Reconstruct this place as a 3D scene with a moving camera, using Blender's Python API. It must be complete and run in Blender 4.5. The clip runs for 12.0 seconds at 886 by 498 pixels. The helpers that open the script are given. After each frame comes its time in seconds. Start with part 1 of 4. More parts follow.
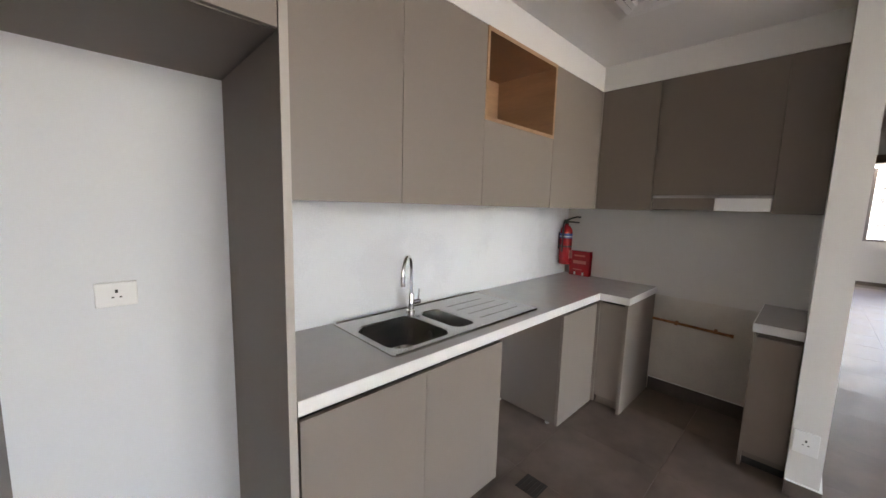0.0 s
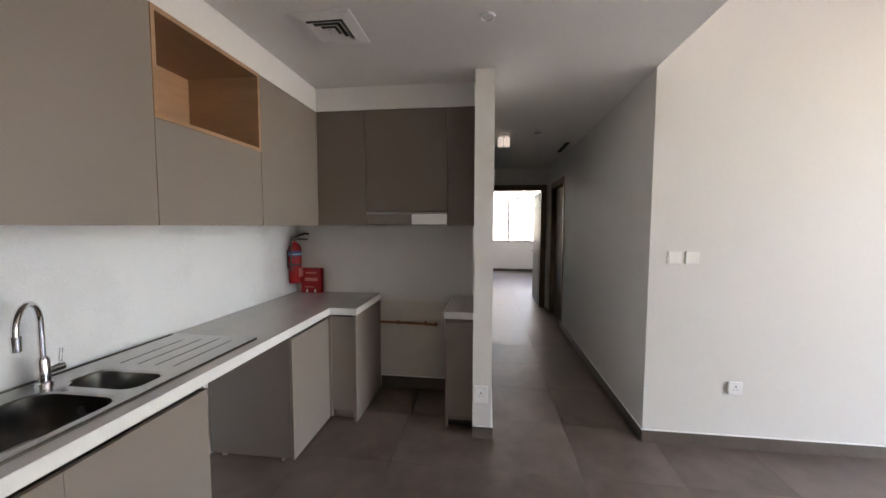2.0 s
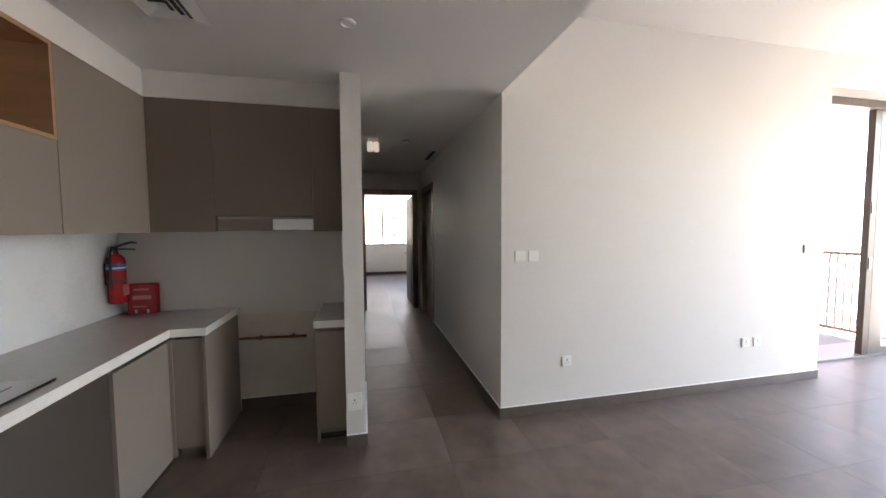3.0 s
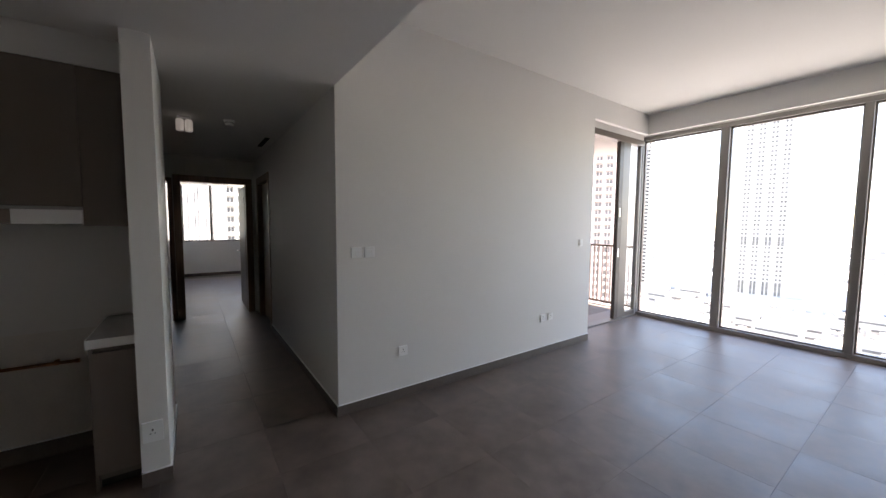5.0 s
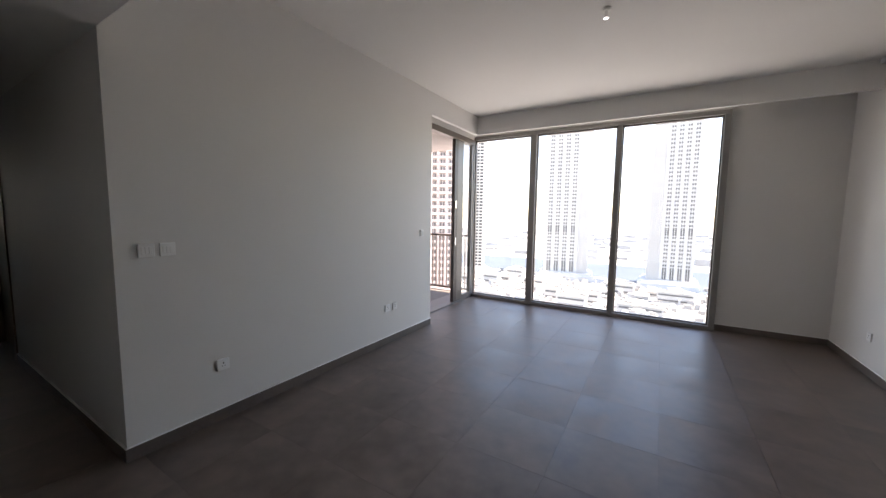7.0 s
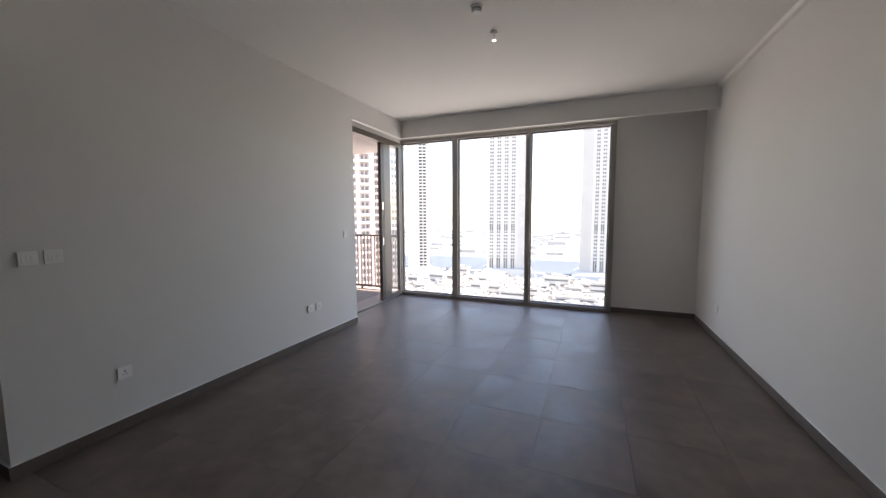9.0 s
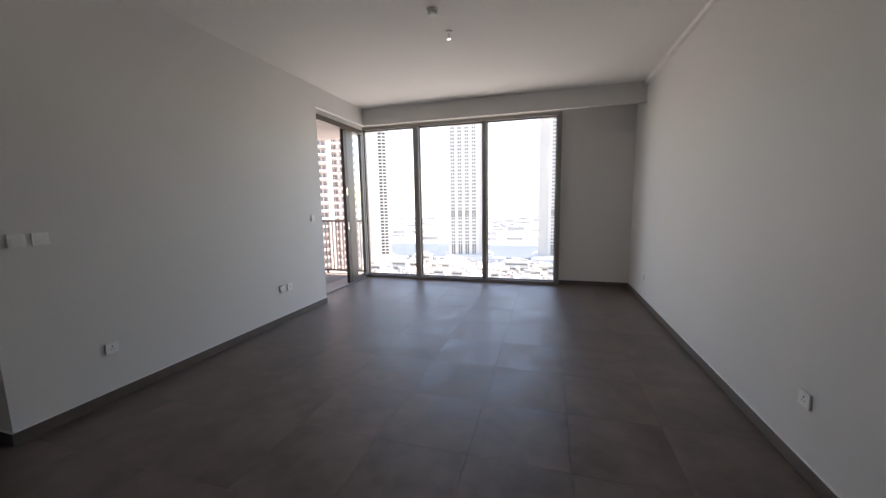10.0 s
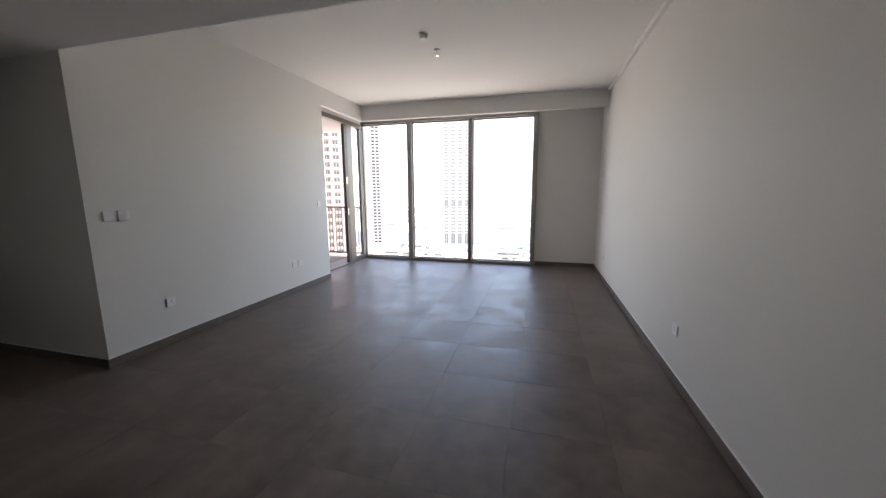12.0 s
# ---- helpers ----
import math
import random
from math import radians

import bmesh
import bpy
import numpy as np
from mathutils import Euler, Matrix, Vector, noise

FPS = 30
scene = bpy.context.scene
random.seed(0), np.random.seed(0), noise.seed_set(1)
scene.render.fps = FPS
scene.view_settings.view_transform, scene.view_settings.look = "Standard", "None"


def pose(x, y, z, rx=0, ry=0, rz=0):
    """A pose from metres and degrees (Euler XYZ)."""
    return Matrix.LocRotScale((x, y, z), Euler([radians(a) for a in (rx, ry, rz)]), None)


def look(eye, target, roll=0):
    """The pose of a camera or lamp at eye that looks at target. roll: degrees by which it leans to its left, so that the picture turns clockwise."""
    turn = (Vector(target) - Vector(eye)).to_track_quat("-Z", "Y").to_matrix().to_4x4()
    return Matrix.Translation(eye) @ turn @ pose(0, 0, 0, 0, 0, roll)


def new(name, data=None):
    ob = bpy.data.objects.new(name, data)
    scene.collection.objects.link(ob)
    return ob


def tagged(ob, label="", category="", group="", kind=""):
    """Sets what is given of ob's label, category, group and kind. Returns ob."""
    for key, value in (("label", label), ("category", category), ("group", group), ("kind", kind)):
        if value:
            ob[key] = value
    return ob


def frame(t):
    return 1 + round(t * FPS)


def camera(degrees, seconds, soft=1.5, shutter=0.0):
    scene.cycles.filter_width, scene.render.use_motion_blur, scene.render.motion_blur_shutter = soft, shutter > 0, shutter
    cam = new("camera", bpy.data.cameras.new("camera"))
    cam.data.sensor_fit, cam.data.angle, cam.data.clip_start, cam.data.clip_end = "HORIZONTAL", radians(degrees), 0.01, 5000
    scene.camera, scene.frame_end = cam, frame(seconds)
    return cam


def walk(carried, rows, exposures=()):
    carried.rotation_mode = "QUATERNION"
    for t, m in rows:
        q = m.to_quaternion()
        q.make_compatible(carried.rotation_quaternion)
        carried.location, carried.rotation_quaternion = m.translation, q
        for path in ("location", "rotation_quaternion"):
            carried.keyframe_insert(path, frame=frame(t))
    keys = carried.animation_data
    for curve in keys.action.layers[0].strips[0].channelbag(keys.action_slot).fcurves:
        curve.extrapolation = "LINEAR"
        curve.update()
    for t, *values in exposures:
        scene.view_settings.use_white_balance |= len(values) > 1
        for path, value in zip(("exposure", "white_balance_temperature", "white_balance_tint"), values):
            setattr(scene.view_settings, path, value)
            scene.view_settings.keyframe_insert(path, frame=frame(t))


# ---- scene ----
cam = camera(102.3, 12.0)
PATH = [
    (0, (0.252, 0.495, 1.538), (-1.129, -0.931, 1.295), 1.6),
    (0.5, (0.188, 0.512, 1.526), (-1.378, -0.71, 1.298), 1.3),
    (1, (0.146, 0.546, 1.544), (-1.555, -0.484, 1.327), 0.4),
    (1.5, (0.14, 0.604, 1.536), (-1.734, -0.081, 1.389), 0.5),
    (2, (0.122, 0.626, 1.544), (-1.858, 0.378, 1.413), 0.2),
    (2.5, (0.15, 0.633, 1.565), (-1.841, 0.77, 1.435), -0.6),
    (3, (0.161, 0.671, 1.558), (-1.788, 1.105, 1.443), -0.3),
    (3.5, (0.177, 0.715, 1.566), (-1.69, 1.423, 1.455), 0.2),
    (5.5, (0.26, 0.845, 1.574), (-1.263, 2.132, 1.416), 0.2),
    (6, (0.207, 0.882, 1.59), (-1.172, 2.321, 1.418), 0.1),
    (6.5, (0.256, 0.916, 1.572), (-0.981, 2.478, 1.395), 0.7),
    (7, (0.265, 0.956, 1.579), (-0.766, 2.659, 1.391), 0.8),
    (7.5, (0.298, 0.976, 1.595), (-0.618, 2.742, 1.381), 1.0),
    (9.5, (0.752, 0.729, 1.554), (0.092, 2.608, 1.369), -0.7),
    (10, (0.794, 0.472, 1.527), (0.235, 2.375, 1.27), -1.0),
    (10.5, (0.884, 0.262, 1.539), (0.149, 2.112, 1.336), -1.1),
    (11, (1.009, 0.109, 1.543), (0.287, 1.958, 1.296), 1.3),
    (11.5, (1.088, -0.07, 1.55), (0.51, 1.83, 1.316), 0.3),
    (12, (1.091, -0.323, 1.524), (0.573, 1.583, 1.207), -0.3),
]
walk(cam, [(t, look(eye, target, roll)) for t, eye, target, roll in PATH],
     exposures=[(t, e, 8050 if t < 4.2 else 7650, 24 if t < 4.2 else 22) for t, e in ((0, 5.3), (0.5, 5.28), (1.0, 5.4), (1.5, 5.28), (2.0, 5.08), (2.5, 4.96), (3.0, 4.84), (3.7, 5.3), (4.5, 4.3), (5.3, 3.2), (6.0, 2.88), (6.5, 2.84), (7.5, 3.12), (9.5, 2.8), (10.5, 3.0), (12, 3.33))])

# ---- daylight ----
SUN_EL, SUN_AZ = 64.0, 82.0          # azimuth clockwise from +y
world = bpy.data.worlds.new("sky")
scene.world = world
world.use_nodes = True
wn = world.node_tree
bg = wn.nodes["Background"]
sky = wn.nodes.new("ShaderNodeTexSky")
sky.sky_type = 'NISHITA'
sky.sun_disc = False
sky.sun_elevation = radians(SUN_EL)
sky.sun_rotation = radians(SUN_AZ)
sky.air_density, sky.dust_density = 1.0, 0.7
wn.links.new(sky.outputs[0], bg.inputs[0])
bg.inputs[1].default_value = 0.13
sun_data = bpy.data.lights.new("sun", 'SUN')
sun_data.energy, sun_data.angle, sun_data.color = 2.7, radians(0.53), (1.0, 0.95, 0.88)
sun = new("sun", sun_data)
saz, sel = radians(SUN_AZ), radians(SUN_EL)
sun.matrix_basis = look((0, 0, 0), (-math.sin(saz) * math.cos(sel), -math.cos(saz) * math.cos(sel), -math.sin(sel)))


# ---- materials ----
def mat(name, base, rough=0.5, metal=0.0, var=0.06, scale=3.0, fine=60.0, bump=0.02, rvar=0.05, tint=None, rnd=0.0, stretch=None, spec=0.5):
    """Principled material whose colour varies at two scales in world space, with fine relief."""
    m = bpy.data.materials.new(name)
    m.use_nodes = True
    nt = m.node_tree
    b = nt.nodes["Principled BSDF"]
    b.inputs["Metallic"].default_value = metal
    b.inputs["Specular IOR Level"].default_value = spec
    geo = nt.nodes.new("ShaderNodeNewGeometry")
    vec = geo.outputs["Position"]
    info = nt.nodes.new("ShaderNodeObjectInfo")
    if rnd:
        add = nt.nodes.new("ShaderNodeVectorMath")
        add.operation = 'MULTIPLY_ADD'
        comb = nt.nodes.new("ShaderNodeCombineXYZ")
        for i in range(3):
            nt.links.new(info.outputs["Random"], comb.inputs[i])
        add.inputs[1].default_value = (37.0, 53.0, 71.0)
        nt.links.new(comb.outputs[0], add.inputs[0])
        nt.links.new(vec, add.inputs[2])
        vec = add.outputs[0]
    if stretch:
        mp = nt.nodes.new("ShaderNodeMapping")
        mp.inputs["Scale"].default_value = stretch
        nt.links.new(vec, mp.inputs[0])
        vec = mp.outputs[0]
    n1 = nt.nodes.new("ShaderNodeTexNoise")
    n1.inputs["Scale"].default_value, n1.inputs["Detail"].default_value = scale, 5.0
    n2 = nt.nodes.new("ShaderNodeTexNoise")
    n2.inputs["Scale"].default_value, n2.inputs["Detail"].default_value = fine, 3.0
    nt.links.new(vec, n1.inputs["Vector"])
    nt.links.new(vec, n2.inputs["Vector"])
    mixn = nt.nodes.new("ShaderNodeMath")
    mixn.operation = 'MULTIPLY_ADD'
    nt.links.new(n1.outputs[0], mixn.inputs[0])
    mixn.inputs[1].default_value = 0.7
    half = nt.nodes.new("ShaderNodeMath")
    half.operation = 'MULTIPLY'
    half.inputs[1].default_value = 0.3
    nt.links.new(n2.outputs[0], half.inputs[0])
    nt.links.new(half.outputs[0], mixn.inputs[2])
    ramp = nt.nodes.new("ShaderNodeValToRGB")
    lo = [c * (1 - var * 2) for c in base]
    hi = [min(1, c * (1 + var * 2)) for c in (tint or base)]
    ramp.color_ramp.elements[0].position, ramp.color_ramp.elements[1].position = 0.3, 0.7
    ramp.color_ramp.elements[0].color = (*lo, 1)
    ramp.color_ramp.elements[1].color = (*hi, 1)
    nt.links.new(mixn.outputs[0], ramp.inputs[0])
    out = ramp.outputs[0]
    if rnd:
        hsv = nt.nodes.new("ShaderNodeHueSaturation")
        mr = nt.nodes.new("ShaderNodeMapRange")
        mr.inputs["To Min"].default_value, mr.inputs["To Max"].default_value = 1 - rnd, 1 + rnd
        nt.links.new(info.outputs["Random"], mr.inputs["Value"])
        nt.links.new(mr.outputs[0], hsv.inputs["Value"])
        nt.links.new(out, hsv.inputs["Color"])
        out = hsv.outputs[0]
    nt.links.new(out, b.inputs["Base Color"])
    rr = nt.nodes.new("ShaderNodeMapRange")
    rr.inputs["From Min"].default_value, rr.inputs["From Max"].default_value = 0.15, 0.85
    rr.inputs["To Min"].default_value, rr.inputs["To Max"].default_value = max(0, rough - rvar), min(1, rough + rvar)
    nt.links.new(mixn.outputs[0], rr.inputs["Value"])
    nt.links.new(rr.outputs[0], b.inputs["Roughness"])
    if bump:
        bp = nt.nodes.new("ShaderNodeBump")
        bp.inputs["Strength"].default_value, bp.inputs["Distance"].default_value = bump, 0.01
        nt.links.new(n2.outputs[0], bp.inputs["Height"])
        nt.links.new(bp.outputs[0], b.inputs["Normal"])
    return m


def glass_mat(name, tint=(0.93, 0.96, 0.96)):
    m = bpy.data.materials.new(name)
    m.use_nodes = True
    nt = m.node_tree
    nt.nodes.remove(nt.nodes["Principled BSDF"])
    tr = nt.nodes.new("ShaderNodeBsdfTransparent")
    tr.inputs[0].default_value = (*tint, 1)
    gl = nt.nodes.new("ShaderNodeBsdfGlossy")
    gl.inputs["Roughness"].default_value = 0.01
    lw = nt.nodes.new("ShaderNodeLayerWeight")
    pw = nt.nodes.new("ShaderNodeMath")
    pw.operation = 'POWER'
    pw.inputs[1].default_value = 4.0
    nt.links.new(lw.outputs["Facing"], pw.inputs[0])
    mr = nt.nodes.new("ShaderNodeMapRange")
    mr.inputs["To Min"].default_value, mr.inputs["To Max"].default_value = 0.035, 0.85
    nt.links.new(pw.outputs[0], mr.inputs["Value"])
    mx = nt.nodes.new("ShaderNodeMixShader")
    nt.links.new(mr.outputs[0], mx.inputs[0])
    nt.links.new(tr.outputs[0], mx.inputs[1])
    nt.links.new(gl.outputs[0], mx.inputs[2])
    nt.links.new(mx.outputs[0], nt.nodes["Material Output"].inputs[0])
    return m


WHITE = mat("white wall paint", (0.72, 0.707, 0.685), 0.6, var=0.012, scale=1.2, fine=180, bump=0.02)
CREAM = mat("bare cream plaster", (0.66, 0.62, 0.56), 0.75, var=0.05, scale=4, fine=90, bump=0.08)
CEIL = mat("ceiling paint", (0.82, 0.81, 0.79), 0.8, var=0.01, scale=1.0, fine=150, bump=0.03)
SPLASH = mat("white quartz splashback", (0.745, 0.77, 0.805), 0.28, var=0.004, scale=2, fine=200, bump=0.0)
COOLW = mat("cool white wall paint", (0.735, 0.755, 0.78), 0.55, var=0.008, scale=1.2, fine=180, bump=0.015)
SPLASH_H = mat("warm white splashback", (0.72, 0.695, 0.66), 0.35, var=0.006, scale=2, fine=200, bump=0.0)
# one quartz in two tones: edge whitened for window light, top kept greyer
EDGEQ = mat("window-lit quartz edge", (0.78, 0.77, 0.75), 0.3, var=0.02, scale=14, fine=260, bump=0.0)
QUARTZ = mat("beige grey quartz worktop", (0.53, 0.50, 0.465), 0.16, var=0.014, scale=14, fine=260, bump=0.0)
TILE = mat("taupe concrete-look porcelain", (0.130, 0.092, 0.072), 0.43, var=0.16, scale=2.2, fine=9, bump=0.012, rvar=0.20, tint=(0.163, 0.126, 0.105), rnd=0.02)
GROUT = mat("grey grout", (0.165, 0.142, 0.125), 0.9, var=0.1, scale=8, bump=0.1)
SKIRT = mat("taupe tile skirting", (0.125, 0.101, 0.087), 0.45, var=0.08, scale=5, fine=40)
LAMI = mat("taupe matt laminate", (0.230, 0.193, 0.167), 0.48, var=0.018, scale=2.0, fine=220, bump=0.015)
# darker copy of LAMI for the doors over the cooker gap
LAMI_H = mat("taupe laminate, darker copy", (0.158, 0.128, 0.103), 0.48, var=0.018, scale=2.0, fine=220, bump=0.015)
LAMI_D = mat("taupe laminate carcass", (0.185, 0.154, 0.133), 0.55, var=0.03, scale=2.0, fine=180, bump=0.02)
EDGE = mat("pale laminate edge band", (0.42, 0.38, 0.34), 0.45, var=0.03)
DARK = mat("dark recessed channel", (0.03, 0.027, 0.025), 0.5, var=0.1)
PLASTIC = mat("white plastic", (0.84, 0.84, 0.83), 0.35, var=0.01, bump=0.0)
PLASTIC_G = mat("grey plastic", (0.35, 0.34, 0.33), 0.4, var=0.03, bump=0.0)
WOOD = mat("oak lining", (0.38, 0.22, 0.125), 0.5, var=0.09, scale=5, fine=60, stretch=(0.35, 0.35, 3.0))
FRAMEWOOD = mat("brown stained timber", (0.225, 0.145, 0.095), 0.45, var=0.16, scale=5, fine=50, stretch=(4, 4, 0.4))
STEEL = mat("brushed steel", (0.42, 0.405, 0.385), 0.22, metal=1.0, var=0.03, scale=6, fine=200, stretch=(1, 12, 12), bump=0.01)
DSTEEL = mat("dull bronze steel", (0.22, 0.185, 0.16), 0.4, metal=0.4, var=0.03, bump=0.0)
CHROME = mat("chrome", (0.82, 0.82, 0.83), 0.08, metal=1.0, var=0.01, bump=0.0, rvar=0.03)
LAMP = mat("faintly lit frosted lamp", (0.85, 0.85, 0.84), 0.3, var=0.01, bump=0.0)
LAMP.node_tree.nodes["Principled BSDF"].inputs["Emission Color"].default_value = (1.0, 0.98, 0.95, 1)
LAMP.node_tree.nodes["Principled BSDF"].inputs["Emission Strength"].default_value = 0.016
ALU = mat("grey bronze anodised aluminium", (0.27, 0.255, 0.243), 0.40, metal=0.15, var=0.04, scale=3, bump=0.0)
ALU_W = mat("pale bronze aluminium", (0.15, 0.125, 0.108), 0.4, metal=0.15, var=0.04, bump=0.0)
RED = mat("red enamel", (0.36, 0.016, 0.020), 0.25, var=0.05, bump=0.0)
BLACK = mat("black plastic", (0.018, 0.018, 0.019), 0.4, var=0.1, bump=0.0)
BLUE = mat("blue label band", (0.03, 0.06, 0.28), 0.4, var=0.04, bump=0.0)
PAPER = mat("white label print", (0.72, 0.70, 0.68), 0.5, var=0.02, bump=0.0)
PINK = mat("faded red print", (0.55, 0.16, 0.15), 0.5, var=0.05, bump=0.0)
RUST = mat("rusty copper pipe", (0.32, 0.14, 0.05), 0.5, metal=0.35, var=0.2, scale=20)
LENS = mat("frosted lamp glass", (0.85, 0.85, 0.84), 0.25, var=0.01, bump=0.0)
BALC = mat("balcony paver", (0.36, 0.30, 0.28), 0.6, var=0.06, scale=6)
RAILM = mat("bronze railing paint", (0.20, 0.145, 0.12), 0.45, metal=0.2, var=0.05)
DSTILE = mat("dark brown door edge", (0.07, 0.05, 0.042), 0.45, var=0.08, bump=0.0)
GLASS = glass_mat("window glass")
# outside
SAND = mat("pale ground", (0.41, 0.385, 0.345), 0.9, var=0.14, scale=0.02, fine=0.2, bump=0.0)
WATER = mat("creek water", (0.115, 0.138, 0.165), 0.8, var=0.08, scale=0.01, fine=0.15, bump=0.0, spec=0.0)
ROADM = mat("sunlit asphalt", (0.16, 0.158, 0.155), 0.9, var=0.1, scale=0.05, fine=1.0, bump=0.0)
CONC = mat("white tower cladding", (0.53, 0.51, 0.48), 0.8, var=0.03, scale=0.08, fine=1.5, bump=0.0)
ROSE = mat("rose tower cladding", (0.39, 0.35, 0.332), 0.7, var=0.04, scale=0.08, fine=1.5, bump=0.0)
PANE = mat("tinted tower glazing", (0.125, 0.122, 0.118), 0.4, var=0.2, scale=0.3, fine=2.0, bump=0.0)
DARKG = mat("dark striped glazing", (0.035, 0.038, 0.045), 0.3, var=0.1, scale=0.1, fine=1.5, bump=0.0)
GREYC = mat("grey tower cladding", (0.34, 0.32, 0.295), 0.6, var=0.05, scale=0.08, fine=1.5, bump=0.0)
FARB = mat("hazy far shore", (0.34, 0.338, 0.335), 0.9, var=0.15, scale=0.01, fine=0.1, bump=0.0)
LOWB = mat("pale low building render", (0.55, 0.515, 0.47), 0.85, var=0.08, scale=0.05, fine=0.8, bump=0.0)


# ---- builders ----
def box(bm, x0, y0, z0, x1, y1, z1, bevel=0.0):
    lo = Vector((min(x0, x1), min(y0, y1), min(z0, z1)))
    hi = Vector((max(x0, x1), max(y0, y1), max(z0, z1)))
    r = bmesh.ops.create_cube(bm, size=1.0, matrix=Matrix.Translation((lo + hi) / 2) @ Matrix.Diagonal((*(hi - lo), 1)))
    if bevel:
        vs = set(r["verts"])
        es = [e for e in bm.edges if e.verts[0] in vs and e.verts[1] in vs]
        bmesh.ops.bevel(bm, geom=es, offset=bevel, segments=2, affect='EDGES', profile=0.5)
    return bm


def abox(*v, bevel=0.0):
    return box(bmesh.new(), *v, bevel=bevel)


def cyl(bm, p0, p1, r0, r1=None, seg=24, caps=True):
    p0, p1 = Vector(p0), Vector(p1)
    d = p1 - p0
    m = Matrix.Translation((p0 + p1) / 2) @ d.to_track_quat('Z', 'Y').to_matrix().to_4x4()
    bmesh.ops.create_cone(bm, cap_ends=caps, segments=seg, radius1=r0, radius2=r0 if r1 is None else r1, depth=d.length, matrix=m)
    return bm


def acyl(*a, **k):
    return cyl(bmesh.new(), *a, **k)


def lathe(bm, base, profile, seg=28):
    """Surface of revolution about z through base: profile of (radius, height)."""
    rings = []
    for r, h in profile:
        rings.append([bm.verts.new((base[0] + r * math.cos(2 * math.pi * i / seg), base[1] + r * math.sin(2 * math.pi * i / seg), base[2] + h)) for i in range(seg)])
    for a, b in zip(rings, rings[1:]):
        for i in range(seg):
            bm.faces.new((a[i], a[(i + 1) % seg], b[(i + 1) % seg], b[i]))
    if profile[0][0] > 1e-5:
        bm.faces.new(rings[0][::-1])
    if profile[-1][0] > 1e-5:
        bm.faces.new(rings[-1])
    bmesh.ops.recalc_face_normals(bm, faces=bm.faces)
    return bm


def tube(bm, pts, r, seg=14):
    pts = [Vector(p) for p in pts]
    rings = []
    up = Vector((0.3, 0.9, 0.1))
    for i, p in enumerate(pts):
        d = (pts[min(i + 1, len(pts) - 1)] - pts[max(i - 1, 0)]).normalized()
        a = d.cross(up).normalized()
        b = d.cross(a)
        rings.append([bm.verts.new(p + r * (a * math.cos(2 * math.pi * k / seg) + b * math.sin(2 * math.pi * k / seg))) for k in range(seg)])
    for a, b in zip(rings, rings[1:]):
        for k in range(seg):
            bm.faces.new((a[k], a[(k + 1) % seg], b[(k + 1) % seg], b[k]))
    bm.faces.new(rings[0][::-1])
    bm.faces.new(rings[-1])
    bmesh.ops.recalc_face_normals(bm, faces=bm.faces)
    return bm


def to_mesh(name, bm, material, smooth=False):
    me = bpy.data.meshes.new(name)
    bm.to_mesh(me)
    bm.free()
    me.materials.append(material)
    if smooth:
        me.polygons.foreach_set("use_smooth", [True] * len(me.polygons))
        me.set_sharp_from_angle(angle=radians(35))
    return me


def part(name, bm, material, parent, label="", smooth=False):
    """One mesh, built in world coordinates, under a thing or under a part."""
    ob = new(name, to_mesh(name, bm, material, smooth))
    ob.parent = parent
    if parent.parent is None:
        ob.matrix_parent_inverse = parent.matrix_basis.inverted()
    return tagged(ob, label) if label else ob


def thing(name, at, label, category, group="", kind=""):
    ob = new(name)
    ob.empty_display_size = 0.1
    ob.matrix_basis = Matrix.Translation(at)
    return tagged(ob, label, category, group, kind)


def solid(name, bm, material, label, category, kind="structure", smooth=False, group=""):
    return tagged(new(name, to_mesh(name, bm, material, smooth)), label, category, group, kind)


def boxes_mesh(name, items, material):
    """Many boxes in one mesh, fast."""
    a = np.array(items, float)
    lo, hi = np.minimum(a[:, :3], a[:, 3:]), np.maximum(a[:, :3], a[:, 3:])
    pick = np.array([[i & 1, i >> 1 & 1, i >> 2 & 1] for i in range(8)])
    v = np.where(pick[None], hi[:, None], lo[:, None]).reshape(-1, 3)
    f = np.array([[0, 2, 3, 1], [4, 5, 7, 6], [0, 1, 5, 4], [2, 6, 7, 3], [0, 4, 6, 2], [1, 3, 7, 5]])
    faces = (f[None] + 8 * np.arange(len(a))[:, None, None]).reshape(-1, 4)
    me = bpy.data.meshes.new(name)
    me.from_pydata(v.tolist(), [], faces.tolist())
    me.materials.append(material)
    return me


# ---- the plan (metres) ----
XW = -2.515         # white living-room wall
XR = 2.175          # opposite wall
YC = 1.745          # corridor wall and edge of the lowered ceiling
YP0, YP1 = 0.53, 0.665   # partition between kitchen and corridor
XP = -2.40          # its free end
YS = -1.215         # wall behind the sink
XH = -3.13          # wall behind the hob gap
YW = 7.24           # window plane
XB = -2.87          # balcony door plane
YD = 5.205          # end of the white wall
ZS, ZC = 2.615, 3.26  # lowered and full ceiling
ZB, YB = 2.965, 6.64  # beam over the windows
XE = -6.75          # wall at the corridor's end
XF = -12.2          # bedroom facade
ZT = 3.6

